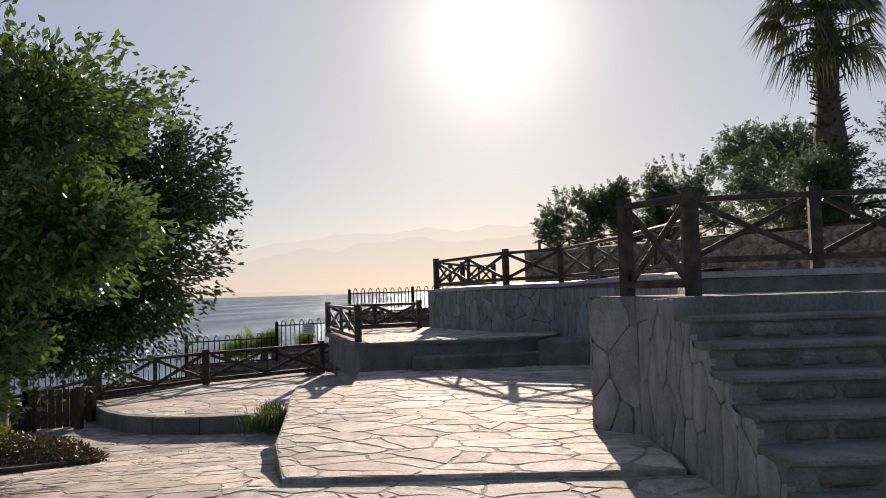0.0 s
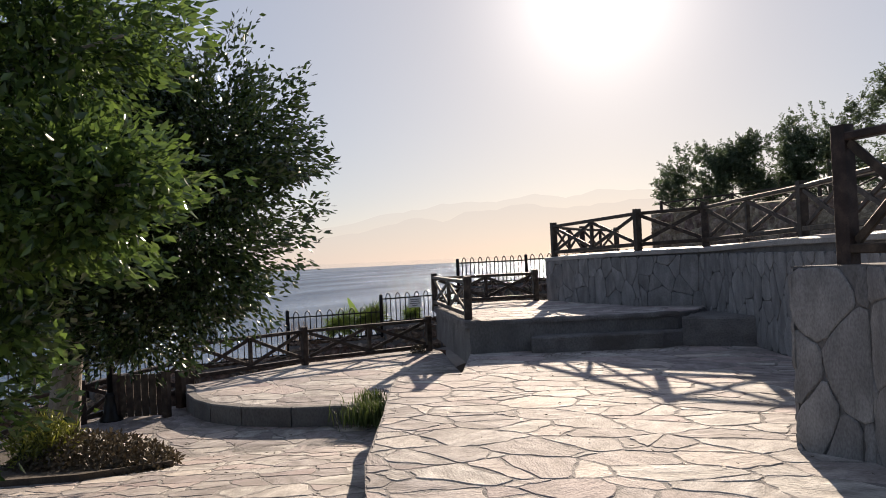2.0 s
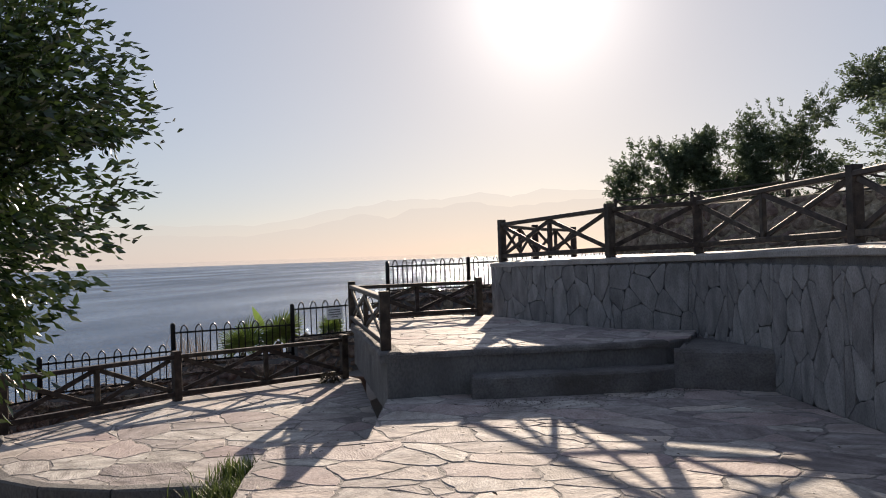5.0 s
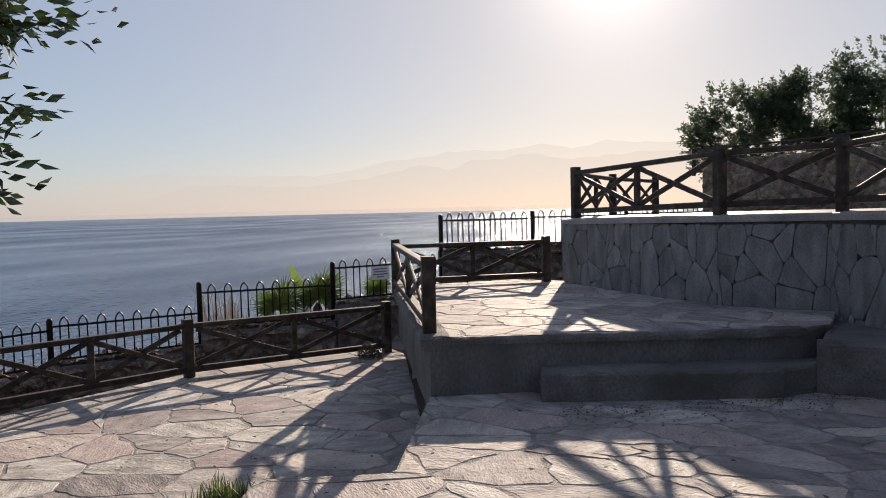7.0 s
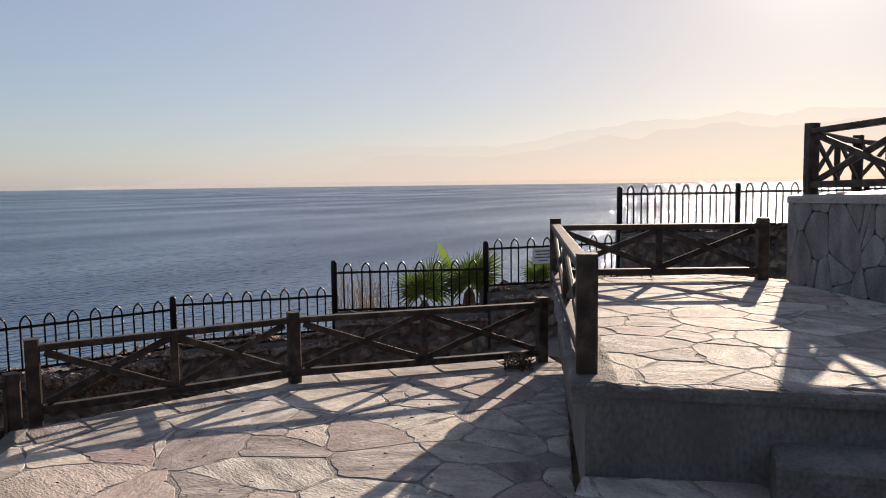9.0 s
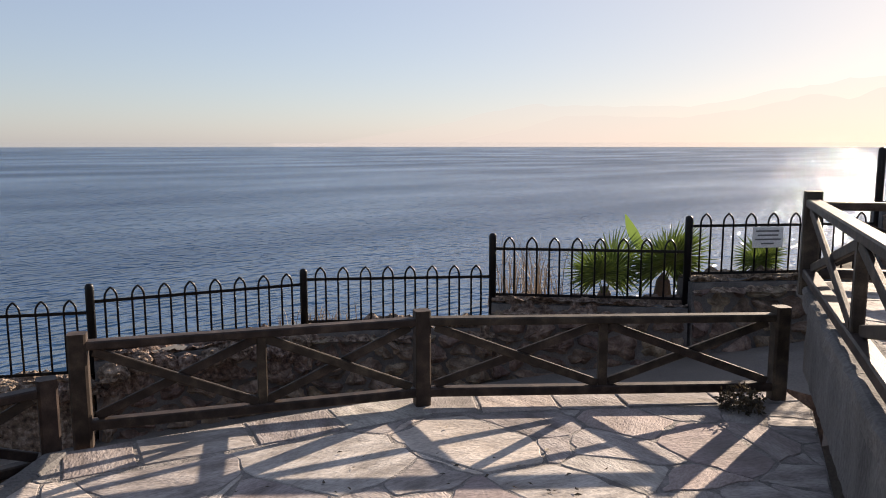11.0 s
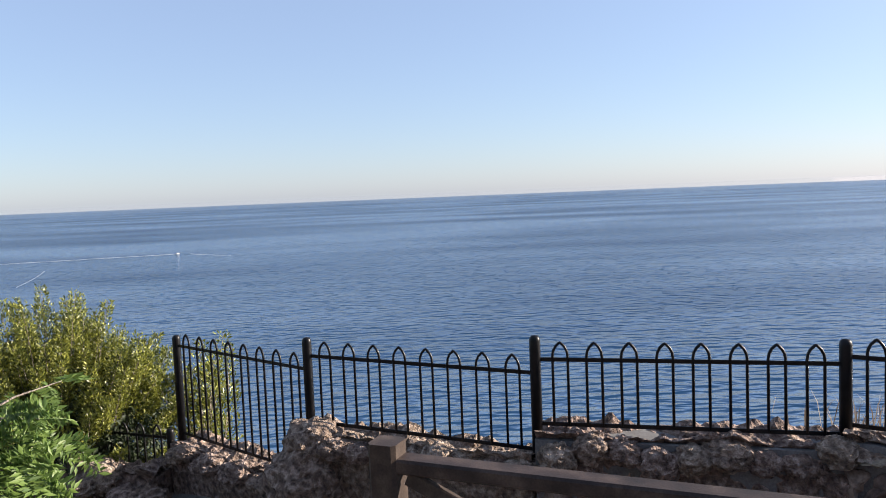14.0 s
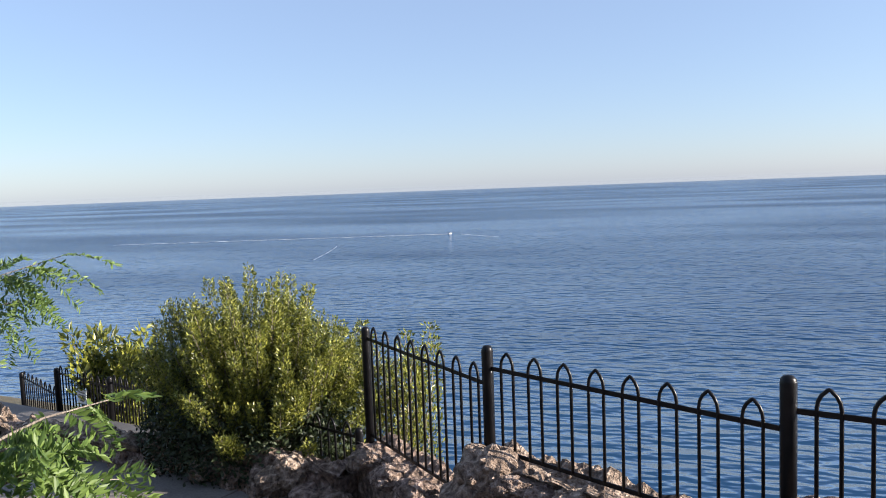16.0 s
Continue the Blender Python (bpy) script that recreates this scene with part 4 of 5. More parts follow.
def metal_fence(posts, tops, rails, feet, label, hoops=8, name="metal_fence"):
    base = Vector((*posts[0], rails[0][1]))
    fence = thing(name, base, label, "fence", "metal fences")
    for (x, y), top, foot in zip(posts, tops, feet):
        part("post", lathe(x, y, [(0.048, foot), (0.048, top - 0.05), (0.044, top - 0.025), (0.03, top - 0.006), (0.001, top)], 12), METAL, fence, smooth=True)
    for i in range(len(posts) - 1):
        a, b = Vector((*posts[i], 0)), Vector((*posts[i + 1], 0))
        d = (b - a).normalized()
        length = (b - a).length
        zt, zb = rails[i]
        up = Vector((0, 0, 1))
        part("rail", beam(a + d * 0.04 + up * zt, b - d * 0.04 + up * zt, 0.012, 0.036, 0.003), METAL, fence)
        part("rail", beam(a + d * 0.04 + up * zb, b - d * 0.04 + up * zb, 0.012, 0.036, 0.003), METAL, fence)
        pitch = (length - 0.14) / hoops
        me = hoop_mesh("hoop_bar", zt - zb, pitch)
        for k in range(hoops):
            p = a + d * (0.07 + pitch * (k + 0.5)) + up * zb
            ob = new("hoop_bar", me)
            ob.parent = fence
            ob.location = p - base
            ob.rotation_euler = (0, 0, math.atan2(d.y, d.x))
    return fence


FEET = [0.7, 0.7, -0.2, -0.45, -0.78, -0.85, -1.05, -1.6, -1.65]
metal_fence(POSTS, PTOPS, RAILS, FEET, "black painted hoop-top metal fence stepping down along the sea wall")
metal_fence([(-0.1, 25.8), (-1.9, 24.6)], [1.6, 1.56], [(1.42, 0.86)], [0.7, 0.7], "black hoop-top metal fence behind the upper terrace")
LOWP = [(-13.72, 10.28), (-14.55, 8.2), (-15.45, 6.28), (-16.24, 4.55), (-17.0, 2.65), (-18.1, 0.6)]
metal_fence(LOWP, [-1.5, -1.45, -1.2, -1.8, -1.91, -2.35], [(-1.62, -2.3), (-1.55, -2.3), (-1.9, -2.6), (-2.0, -2.75), (-2.45, -3.1)], [-2.6, -2.6, -2.7, -2.9, -3.1, -3.4], "black hoop-top metal fence along the lower path")


def sign(x, y, z, ang, w, h, label):
    base = Vector((x, y, z))
    ob = thing("fence_sign", base, label, "sign", "fence signs")
    d = Vector((math.cos(ang), math.sin(ang), 0))
    n = Vector((d.y, -d.x, 0))
    up = Vector((0, 0, 1))
    plate = part("plate", beam(base - d * w / 2, base + d * w / 2, 0.006, h, 0.002), SIGNW, ob)
    for k, (lo, hi) in enumerate(((-0.40, 0.36), (-0.34, 0.34), (-0.42, 0.42), (-0.22, 0.2))):
        zz = up * (h * (0.3 - 0.2 * k))
        part("print_line", beam(base + d * w * lo + zz + n * 0.0045, base + d * w * hi + zz + n * 0.0045, 0.002, h * 0.075, 0.0004), SIGNT, plate, "faded grey print")
    return ob


EF = Vector(POSTS[2]) - Vector(POSTS[3])
sp = Vector(POSTS[3]) + EF * 0.41 + Vector((EF.y, -EF.x)).normalized() * 0.022
sign(sp.x, sp.y, 0.40, math.atan2(EF.y, EF.x), 0.40, 0.26, "small weathered white notice with grey print on the metal fence")
LP = Vector(LOWP[3]) - Vector(LOWP[4])
sp = Vector(LOWP[4]) + LP * 0.5 + Vector((LP.y, -LP.x)).normalized() * 0.022
sign(sp.x, sp.y, -2.3, math.atan2(LP.y, LP.x), 0.35, 0.25, "small pale notice on the lower metal fence")


# ---- plants ----
def tree(name, base, trunk, clumps, n, size, leafm, label, seed, limbs=(), width=0.42, droop=0.3, bark=None, category="tree", shell=0.4):
    ob = thing(name, base, label, category)
    part("trunk", tube([p for p, _ in trunk], [r for _, r in trunk], 12), bark or BARK, ob, smooth=True)
    for pts, r in limbs:
        part("limb", tube(pts, [r * (1 - 0.75 * k / (len(pts) - 1)) for k in range(len(pts))], 7), bark or BARK, ob, smooth=True)
    P, W = clump_points(clumps, n, seed, shell)
    crown_part("crown", P, size, leafm, ob, seed, width, droop, ways=W)
    return ob


TX, TY = -6.15, 9.35
tree("evergreen_tree", (TX, TY, -0.62),
     [((TX, TY, -0.7), 0.24), ((TX + 0.03, TY, -0.4), 0.19), ((TX + 0.1, TY + 0.02, 0.3), 0.165), ((TX + 0.18, TY + 0.08, 1.0), 0.16), ((TX + 0.3, TY + 0.25, 2.2), 0.13), ((TX + 0.4, TY + 0.4, 3.2), 0.08), ((TX + 0.4, TY + 0.5, 3.9), 0.03)],
     [((-5.5, 9.1, 2.55), (1.8, 1.8, 1.6), 4.0), ((-4.13, 9.3, 2.1), (1.40, 1.2, 1.35), 2.2), ((-4.12, 9.5, 2.95), (1.45, 1.25, 1.05), 2.1), ((-4.85, 9.4, 3.45), (1.0, 1.0, 0.68), 1.1), ((-3.45, 10.4, 2.72), (0.5, 0.5, 0.34), 0.07), ((-5.88, 9.05, 1.6), (1.6, 1.5, 0.9), 1.5), ((-5.9, 9.0, 3.55), (1.3, 1.2, 0.75), 1.4), ((-5.95, 10.0, 4.2), (0.95, 1.0, 0.85), 1.0), ((-4.78, 9.15, 1.1), (1.2, 1.1, 0.8), 1.2), ((-6.9, 8.65, 3.3), (1.5, 1.6, 1.2), 1.6)],
     115000, 0.092, LEAF_FICUS, "dense dark evergreen tree standing beside the lower paving", 11,
     [([(TX + 0.2, TY + 0.1, 1.2), (TX + 0.9, TY + 0.5, 2.0), (TX + 1.9, TY + 0.9, 2.6), (TX + 2.75, TY + 1.15, 2.72)], 0.07), ([(TX + 0.25, TY + 0.2, 1.7), (TX - 0.5, TY + 0.4, 2.8), (TX - 1.2, TY + 0.3, 4.2)], 0.07)])
NX, NY = -4.05, 5.3
tree("evergreen_tree", (NX, NY, -0.15),
     [((NX, NY, -0.25), 0.16), ((NX + 0.03, NY, 0.4), 0.125), ((NX + 0.12, NY + 0.05, 1.4), 0.11), ((NX + 0.3, NY + 0.2, 2.4), 0.08), ((NX + 0.5, NY + 0.35, 3.4), 0.03)],
     [((-3.0, 5.7, 2.0), (1.3, 1.2, 0.75), 3.2), ((-2.05, 5.72, 2.0), (0.7, 0.6, 0.5), 1.0), ((-3.65, 5.75, 0.8), (0.85, 0.95, 0.65), 1.5), ((-2.7, 6.0, 3.05), (1.15, 1.1, 0.65), 1.9), ((-3.8, 5.2, 2.6), (1.2, 1.2, 1.3), 2.2), ((-2.75, 5.75, 1.25), (0.6, 0.7, 0.35), 0.5)],
     38000, 0.088, LEAF_GLOSSY, "dense evergreen tree with glossy leaves hanging low over the paving", 12,
     [([(NX + 0.1, NY, 1.2), (NX + 0.9, NY + 0.3, 1.8), (NX + 1.7, NY + 0.42, 1.95), (NX + 2.4, NY + 0.42, 1.98)], 0.045), ([(NX + 0.2, NY + 0.1, 1.9), (NX + 1.1, NY + 0.5, 2.7), (NX + 2.0, NY + 0.8, 2.95)], 0.04), ([(NX + 0.1, NY, 0.9), (NX + 0.5, NY + 0.5, 0.95), (NX + 0.9, NY + 0.6, 0.7)], 0.03)], width=0.46)


def far_tree(x, y, base, c, r, n, size, leafm, label, seed, name="tree"):
    n, size = n * 5, size * 0.56
    cl = [((c[0], c[1], c[2]), r, 3.0), ((c[0], c[1], base + 0.55), (r[0] * 1.15, r[1] * 0.8, 0.75), 1.6)]
    rng = random.Random(seed)
    for _ in range(11):
        a = rng.uniform(0, 6.28)
        cl.append(((c[0] + math.cos(a) * r[0] * 0.72, c[1] + math.sin(a) * r[1] * 0.5, c[2] + rng.uniform(-0.5, 0.85) * r[2]), (r[0] * 0.4, r[1] * 0.4, r[2] * 0.38), 0.9))
    tree(name, (x, y, base), [((x, y, base - 0.2), 0.2), ((x + 0.1, y, base + 1), 0.15), (((x + c[0]) / 2, y, c[2]), 0.08)], cl, n, size, leafm, label, seed,
         [([(x, y, base + 0.8), (c[0] - r[0] * 0.5, c[1], c[2] + r[2] * 0.3)], 0.06), ([(x, y, base + 0.9), (c[0] + r[0] * 0.5, c[1], c[2] + r[2] * 0.4)], 0.06)])


far_tree(1.0, 47.1, 3.0, (1.1, 47.1, 5.4), (2.65, 2.3, 2.2), 6200, 0.28, LEAF_FAR, "bushy green tree on the slope above the terraces", 21)
far_tree(4.4, 47.7, 3.1, (4.4, 47.7, 5.5), (2.4, 2.2, 2.1), 5600, 0.28, LEAF_FAR, "bushy green tree on the slope above the terraces", 22)
far_tree(7.5, 48.6, 3.2, (7.5, 48.6, 6.4), (2.6, 2.3, 2.7), 6200, 0.28, LEAF_FAR, "taller bushy tree on the slope above the terraces", 23)
far_tree(10.8, 36.0, 3.0, (10.6, 36.0, 5.6), (3.0, 2.6, 2.6), 7500, 0.25, LEAF_FAR, "broad green tree on the slope above the terraces", 24)
far_tree(8.2, 27.0, 2.8, (8.3, 27.0, 4.3), (2.2, 1.8, 1.5), 6000, 0.2, LEAF_FAR, "green feathery shrub tree beside the palm", 25)
far_tree(12.8, 26.5, 2.8, (12.6, 26.5, 4.6), (2.6, 2.0, 2.0), 7000, 0.2, LEAF_FAR, "dark green tree beside the palm", 26)


def fan_leaf(ob, root, way, size, seed, leafm, blades=26, spread=150, droop=0.35, name="frond", stalk=0.8):
    """A fan of narrow pointed blades on a stalk."""
    rng = random.Random(seed)
    way = Vector(way).normalized()
    side = way.cross(Vector((0, 0, 1)))
    if side.length < 0.1:
        side = Vector((1, 0, 0))
    side.normalize()
    up = side.cross(way)
    root = Vector(root)
    hub = root + way * size * stalk
    v, f = tube([root, root.lerp(hub, 0.5) + Vector((0, 0, 0.02)), hub], [0.018 * size, 0.014 * size, 0.01 * size], 5)
    v = list(v)
    for k in range(blades):
        a = radians(-spread / 2 + spread * k / (blades - 1)) + rng.uniform(-0.03, 0.03)
        d = way * math.cos(a) + side * math.sin(a)
        L = size * rng.uniform(0.75, 1.0)
        w = size * 0.026
        s = d.cross(up).normalized()
        m = hub + d * L * 0.55 + up * L * 0.06
        e = hub + d * L - Vector((0, 0, droop * L * rng.uniform(0.5, 1.2)))
        i = len(v)
        v += [hub + s * w * 0.2, m + s * w, e, m - s * w, hub - s * w * 0.2, m - up * w * 0.5]
        f += [(i, i + 1, i + 5), (i + 1, i + 2, i + 5), (i + 5, i + 2, i + 3), (i + 4, i + 5, i + 3), (i, i + 5, i + 4)]
    part(name, (v, f), leafm, ob)


def fan_palm_shrub(x, y, z, size, count, seed, label):
    ob = thing("fan_palm", (x, y, z), label, "palm")
    part("trunk", lathe(x, y, [(0.12, z - 0.4), (0.13, z - 0.1), (0.09, z + 0.15), (0.02, z + 0.25)], 9), PALMBARK, ob)
    rng = random.Random(seed)
    for k in range(count):
        a = 2.2 + math.pi * (k % 2) + rng.uniform(-0.5, 0.5) if k < 5 else rng.uniform(0, 6.28)
        el = rng.uniform(1.0, 1.4) if k < 5 else rng.uniform(0.35, 0.8)
        lean = rng.uniform(-0.55, 0.55)
        way = Vector((math.cos(a) * math.cos(el) + 0.8 * lean, math.sin(a) * math.cos(el) + 0.55 * lean, math.sin(el)))
        fan_leaf(ob, (x, y, z + 0.05), way, size * rng.uniform(0.85, 1.1), seed * 50 + k, LEAF_PALM, 36, 280, 0.02, stalk=rng.uniform(0.5, 0.85))
    return ob


fan_palm_shrub(-8.0, 20.1, -0.6, 0.62, 4, 5, "green fan palm shrub growing beyond the metal fence")
fan_palm_shrub(-7.45, 20.65, -0.42, 0.66, 5, 6, "green fan palm shrub growing beyond the metal fence")
fan_palm_shrub(-6.45, 21.25, -0.2, 0.42, 4, 7, "small low fan palm growing beyond the metal fence")

broad = thing("broad_leaf_plant", (-7.7, 20.5, -0.5), "plant with one tall bright green broad leaf among the palms", "plant")
part("stalk", tube([(-7.7, 20.5, -0.6), (-7.68, 20.5, -0.1), (-7.67, 20.44, 0.16)], [0.02, 0.015, 0.01], 6), GRASS, broad)
blv, blf = [], []
for k in range(9):
    s = k / 8
    w = 0.075 * math.sin(math.pi * (0.12 + 0.86 * s))
    c = Vector((-7.66 - 0.24 * s, 20.44 - 0.06 * s, 0.08 + 0.52 * s))
    blv += [c + Vector((-w, -w * 0.4, 0.015)), c, c + Vector((w, w * 0.4, 0.015))]
    if k:
        q = 3 * k
        blf += [(q - 3, q - 2, q + 1, q), (q - 2, q - 1, q + 2, q + 1)]
part("leaf", (blv, blf), LEAF_FEATHER, broad, "bright green broad leaf")

# tall palm above the terraces
PX, PY = 9.95, 28.4
palm = thing("tall_palm", (PX, PY, 2.6), "tall fan palm with a shaggy brown trunk and drooping fronds", "palm tree")
prof = [(0.55, 2.4), (0.45, 4.5), (0.55, 6.2), (0.36, 7.6), (0.42, 9.0), (0.3, 10.4), (0.1, 10.9)]
part("trunk", lathe(PX, PY, prof, 14), PALMBARK, palm)
rngp = random.Random(9)
bv, bf = [], []
for k in range(260):
    z = rngp.uniform(3.5, 10.2)
    a = rngp.uniform(0, 6.28)
    r = float(np.interp(z, [p[1] for p in prof], [p[0] for p in prof]))
    v, f = beam((PX + math.cos(a) * r * 0.8, PY + math.sin(a) * r * 0.8, z), (PX + math.cos(a) * (r + 0.2), PY + math.sin(a) * (r + 0.2), z + 0.14), 0.09, 0.03, 0.004)
    bf += [tuple(i + len(bv) for i in q) for q in f]
    bv += v
part("leaf_stub", (bv, bf), PALMBARK, palm, "ragged stubs of old fronds", kind="stuff")
for k in range(34):
    a = rngp.uniform(0, 6.28)
    el = rngp.uniform(-0.95, 1.0)
    fan_leaf(palm, (PX, PY, 10.3 + 0.3 * el), (math.cos(a) * math.cos(el), math.sin(a) * math.cos(el), math.sin(el)), 1.55 * rngp.uniform(0.85, 1.1), 300 + k, LEAF_DRYPALM, 24, 170, 0.6)


def shrub(name, base, stems, leafm, n, size, label, seed, spread=0.5, lean=0.25, twig_r=0.012, bare=0.0):
    """A bush of many upright leafy shoots."""
    rng = np.random.default_rng(seed)
    ob = thing(name, base, label, "shrub")
    P, W, tw = [], [], []
    per = n // len(stems)
    for (x, y, z0, z1) in stems:
        b = np.array([base[0] + (x - base[0]) * 0.35, base[1] + (y - base[1]) * 0.35, z0])
        t = np.array([x + rng.normal() * lean, y + rng.normal() * lean, z1])
        tw.append(tube([b, (b + t) / 2 + rng.normal(size=3) * 0.04, t], [twig_r, twig_r * 0.7, 0.003], 4))
        k = bare + (1 - bare) * rng.random(per) ** 0.75
        q = b + (t - b) * k[:, None]
        a = rng.random(per) * 2 * np.pi
        rad = spread * (1.02 - k) ** 0.5 * rng.random(per) ** 0.5 + 0.035
        P.append(q + np.stack([np.cos(a) * rad, np.sin(a) * rad, rng.normal(size=per) * 0.03], 1))
        W.append(np.stack([np.cos(a) * 0.6, np.sin(a) * 0.6, np.full(per, 0.8)], 1))
    part("stem", join(*tw), BARK, ob, kind="stuff")
    crown_part("foliage", np.concatenate(P), size, leafm, ob, seed, 0.38, 0.0, ways=np.concatenate(W))
    return ob


rs = random.Random(31)
stems = []
for k in range(210):
    a, q = rs.uniform(0, 6.28), math.sqrt(rs.random())
    x, y = -14.5 + math.cos(a) * q * 1.2, 8.55 + math.sin(a) * q * 1.7
    stems.append((x, y, -2.5, -0.18 - 1.15 * q ** 2.2 + rs.choice((rs.uniform(-0.6, 0.1), rs.uniform(-0.2, 0.5)))))
# Bright leaves sit on the upper shoots only, above a core painted as shade.
golden = shrub("golden_shrub", (-14.7, 8.5, -2.6), stems, LEAF_GOLD, 105000, 0.05, "big sunlit yellow-green shrub growing over the lower fence", 41, 0.13, 0.12, bare=0.62)
# Core of darkened leaves that stands for the shade inside the shrub.
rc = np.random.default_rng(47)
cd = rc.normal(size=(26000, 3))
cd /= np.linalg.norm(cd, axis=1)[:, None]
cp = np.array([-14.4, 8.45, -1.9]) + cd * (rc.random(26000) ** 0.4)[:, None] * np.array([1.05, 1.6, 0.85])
crown_part("inner_foliage", cp, 0.08, LEAF_SHADE, golden, 48, 0.42, 0.1, "dense inner leaves coloured near black for the shade inside the shrub")
stems = [(-15.1 + rs.uniform(-0.4, 0.5), 10.3 + rs.uniform(-0.5, 0.6), -2.8, -0.95 + rs.uniform(-0.35, 0.3)) for _ in range(16)]
shrub("golden_shrub", (-15.1, 10.3, -2.8), stems, LEAF_GOLD, 6500, 0.07, "sunlit yellow-green shrub behind the metal fence", 42, 0.25)
stems = [(-17.0 + rs.uniform(-0.5, 0.5), 3.95 + rs.uniform(-0.65, 0.75), -3.3, -1.45 + rs.uniform(-0.4, 0.3)) for _ in range(18)]
shrub("broadleaf_shrub", (-17.0, 3.95, -3.3), stems, LEAF_GOLD, 3600, 0.17, "open shrub with broad pale green leaves by the lower fence", 43, 0.32)


def feather_branch(ob, pts, seed, leaf_len=0.32, pairs=9):
    """A branch that carries feathery leaves of many small leaflets."""
    rng = np.random.default_rng(seed)
    part("branch", tube(pts, [0.009, 0.006, 0.003][:len(pts)], 5), BARK, ob, "thin green branch")
    A = [np.array(p) for p in pts]
    P, W = [], []
    for k in range(pairs):
        t = 0.2 + 0.8 * k / (pairs - 1)
        i = min(int(t * (len(A) - 1)), len(A) - 2)
        q = A[i] + (A[i + 1] - A[i]) * (t * (len(A) - 1) - i)
        d = A[i + 1] - A[i]
        d /= np.linalg.norm(d)
        way = d * 0.6 + rng.normal(size=3) * 0.7 + np.array([0, 0, -0.15])
        way /= np.linalg.norm(way)
        side = np.cross(way, rng.normal(size=3))
        side /= np.linalg.norm(side)
        for j in range(26):
            s = j / 26
            c = q + way * leaf_len * s + np.array([0, 0, -0.12 * leaf_len * s * s * 3])
            for sg in (-1, 1):
                P.append(c)
                W.append(side * sg * 1.6 + way * 0.7)
    crown_part("feather_leaf", np.array(P), 0.068, LEAF_FEATHER, ob, seed, 0.32, 0.05, ways=np.array(W), kind="stuff")


FX, FY = -8.4, 11.0
feather = thing("feathery_shrub", (FX, FY, -1.9), "young shrub with bright feathery leaves growing below the viewpoint", "shrub")
part("trunk", tube([(FX + 0.1, FY - 0.1, -2.0), (FX + 0.05, FY - 0.05, -0.9), (FX, FY, -0.1), (FX, FY, 0.3)], [0.03, 0.025, 0.016, 0.008], 7), BARK, feather, smooth=True)
rf = random.Random(77)
for k in range(11):
    z = -0.35 + 0.5 * k / 10
    a = rf.uniform(-1.1, 1.1)
    L = rf.uniform(0.3, 0.58)
    s = (FX, FY, z)
    m = (FX + math.sin(a) * L * 0.5, FY + math.cos(a) * L * 0.5, z + 0.09)
    e = (FX + math.sin(a) * L, FY + math.cos(a) * L, z + rf.uniform(0.0, 0.12))
    feather_branch(feather, [s, m, e], 500 + k, 0.27, 6)
GX, GY = -9.75, 7.25
over = thing("feathery_tree", (GX, GY, -2.3), "young tree with feathery leaves on a long arching branch", "tree")
part("trunk", tube([(GX, GY, -2.5), (GX - 0.05, GY, -1.2), (GX - 0.1, GY + 0.1, -0.1), (GX - 0.1, GY + 0.2, 0.9)], [0.06, 0.05, 0.035, 0.015], 8), BARK, over, smooth=True)
for k, (s, m, e) in enumerate((((GX - 0.1, GY + 0.1, -0.1), (-10.3, 8.25, 0.45), (-10.85, 9.1, 0.74)), ((GX - 0.1, GY + 0.15, 0.2), (-10.2, 8.05, 0.5), (-10.75, 8.85, 0.62)), ((GX - 0.1, GY + 0.1, 0.0), (-10.2, 8.1, 0.25), (-10.7, 8.8, 0.4)), ((GX - 0.1, GY + 0.2, 0.8), (-10.2, 7.7, 1.0), (-10.6, 8.3, 1.0)))):
    feather_branch(over, [s, m, e], 540 + k, 0.42, 24)


def grass_tuft(name, cx, cy, z, rx, ry, n, high, leafm, label, seed, category="grass"):
    rng = np.random.default_rng(seed)
    v, f = [], []
    for k in range(n):
        x, y = cx + rng.normal() * rx * 0.5, cy + rng.normal() * ry * 0.5
        h = high * rng.uniform(0.4, 1.1)
        a = rng.random() * 6.28
        b = h * rng.uniform(0.1, 0.6)
        w = 0.006
        dx, dy = math.cos(a), math.sin(a)
        i = len(v)
        v += [(x - dy * w, y + dx * w, z), (x + dy * w, y - dx * w, z), (x + dx * b * 0.35 + dy * w, y + dy * b * 0.35 - dx * w, z + h * 0.65), (x + dx * b * 0.35 - dy * w, y + dy * b * 0.35 + dx * w, z + h * 0.65), (x + dx * b, y + dy * b, z + h)]
        f += [(i, i + 1, i + 2, i + 3), (i + 3, i + 2, i + 4)]
    ob = new(name, mesh_of(name, v, f, leafm))
    return tagged(ob, label, category, kind="stuff")


grass_tuft("grass", -3.0, 11.55, -0.62, 0.42, 0.30, 1300, 0.3, GRASS, "tuft of green grass growing at the paving edge", 61)
grass_tuft("grass", -3.3, 12.0, -0.5, 0.25, 0.2, 200, 0.25, GRASS, "tuft of green grass growing at the kerb", 62)
grass_tuft("dry_stalks", -8.75, 19.45, -0.75, 0.5, 0.4, 130, 1.0, STRAW, "dry pinkish stalks beyond the metal fence", 63)
grass_tuft("dry_stalks", -10.6, 17.3, -1.0, 0.8, 0.5, 90, 0.35, STRAW, "dry stalks on the cliff edge", 64)

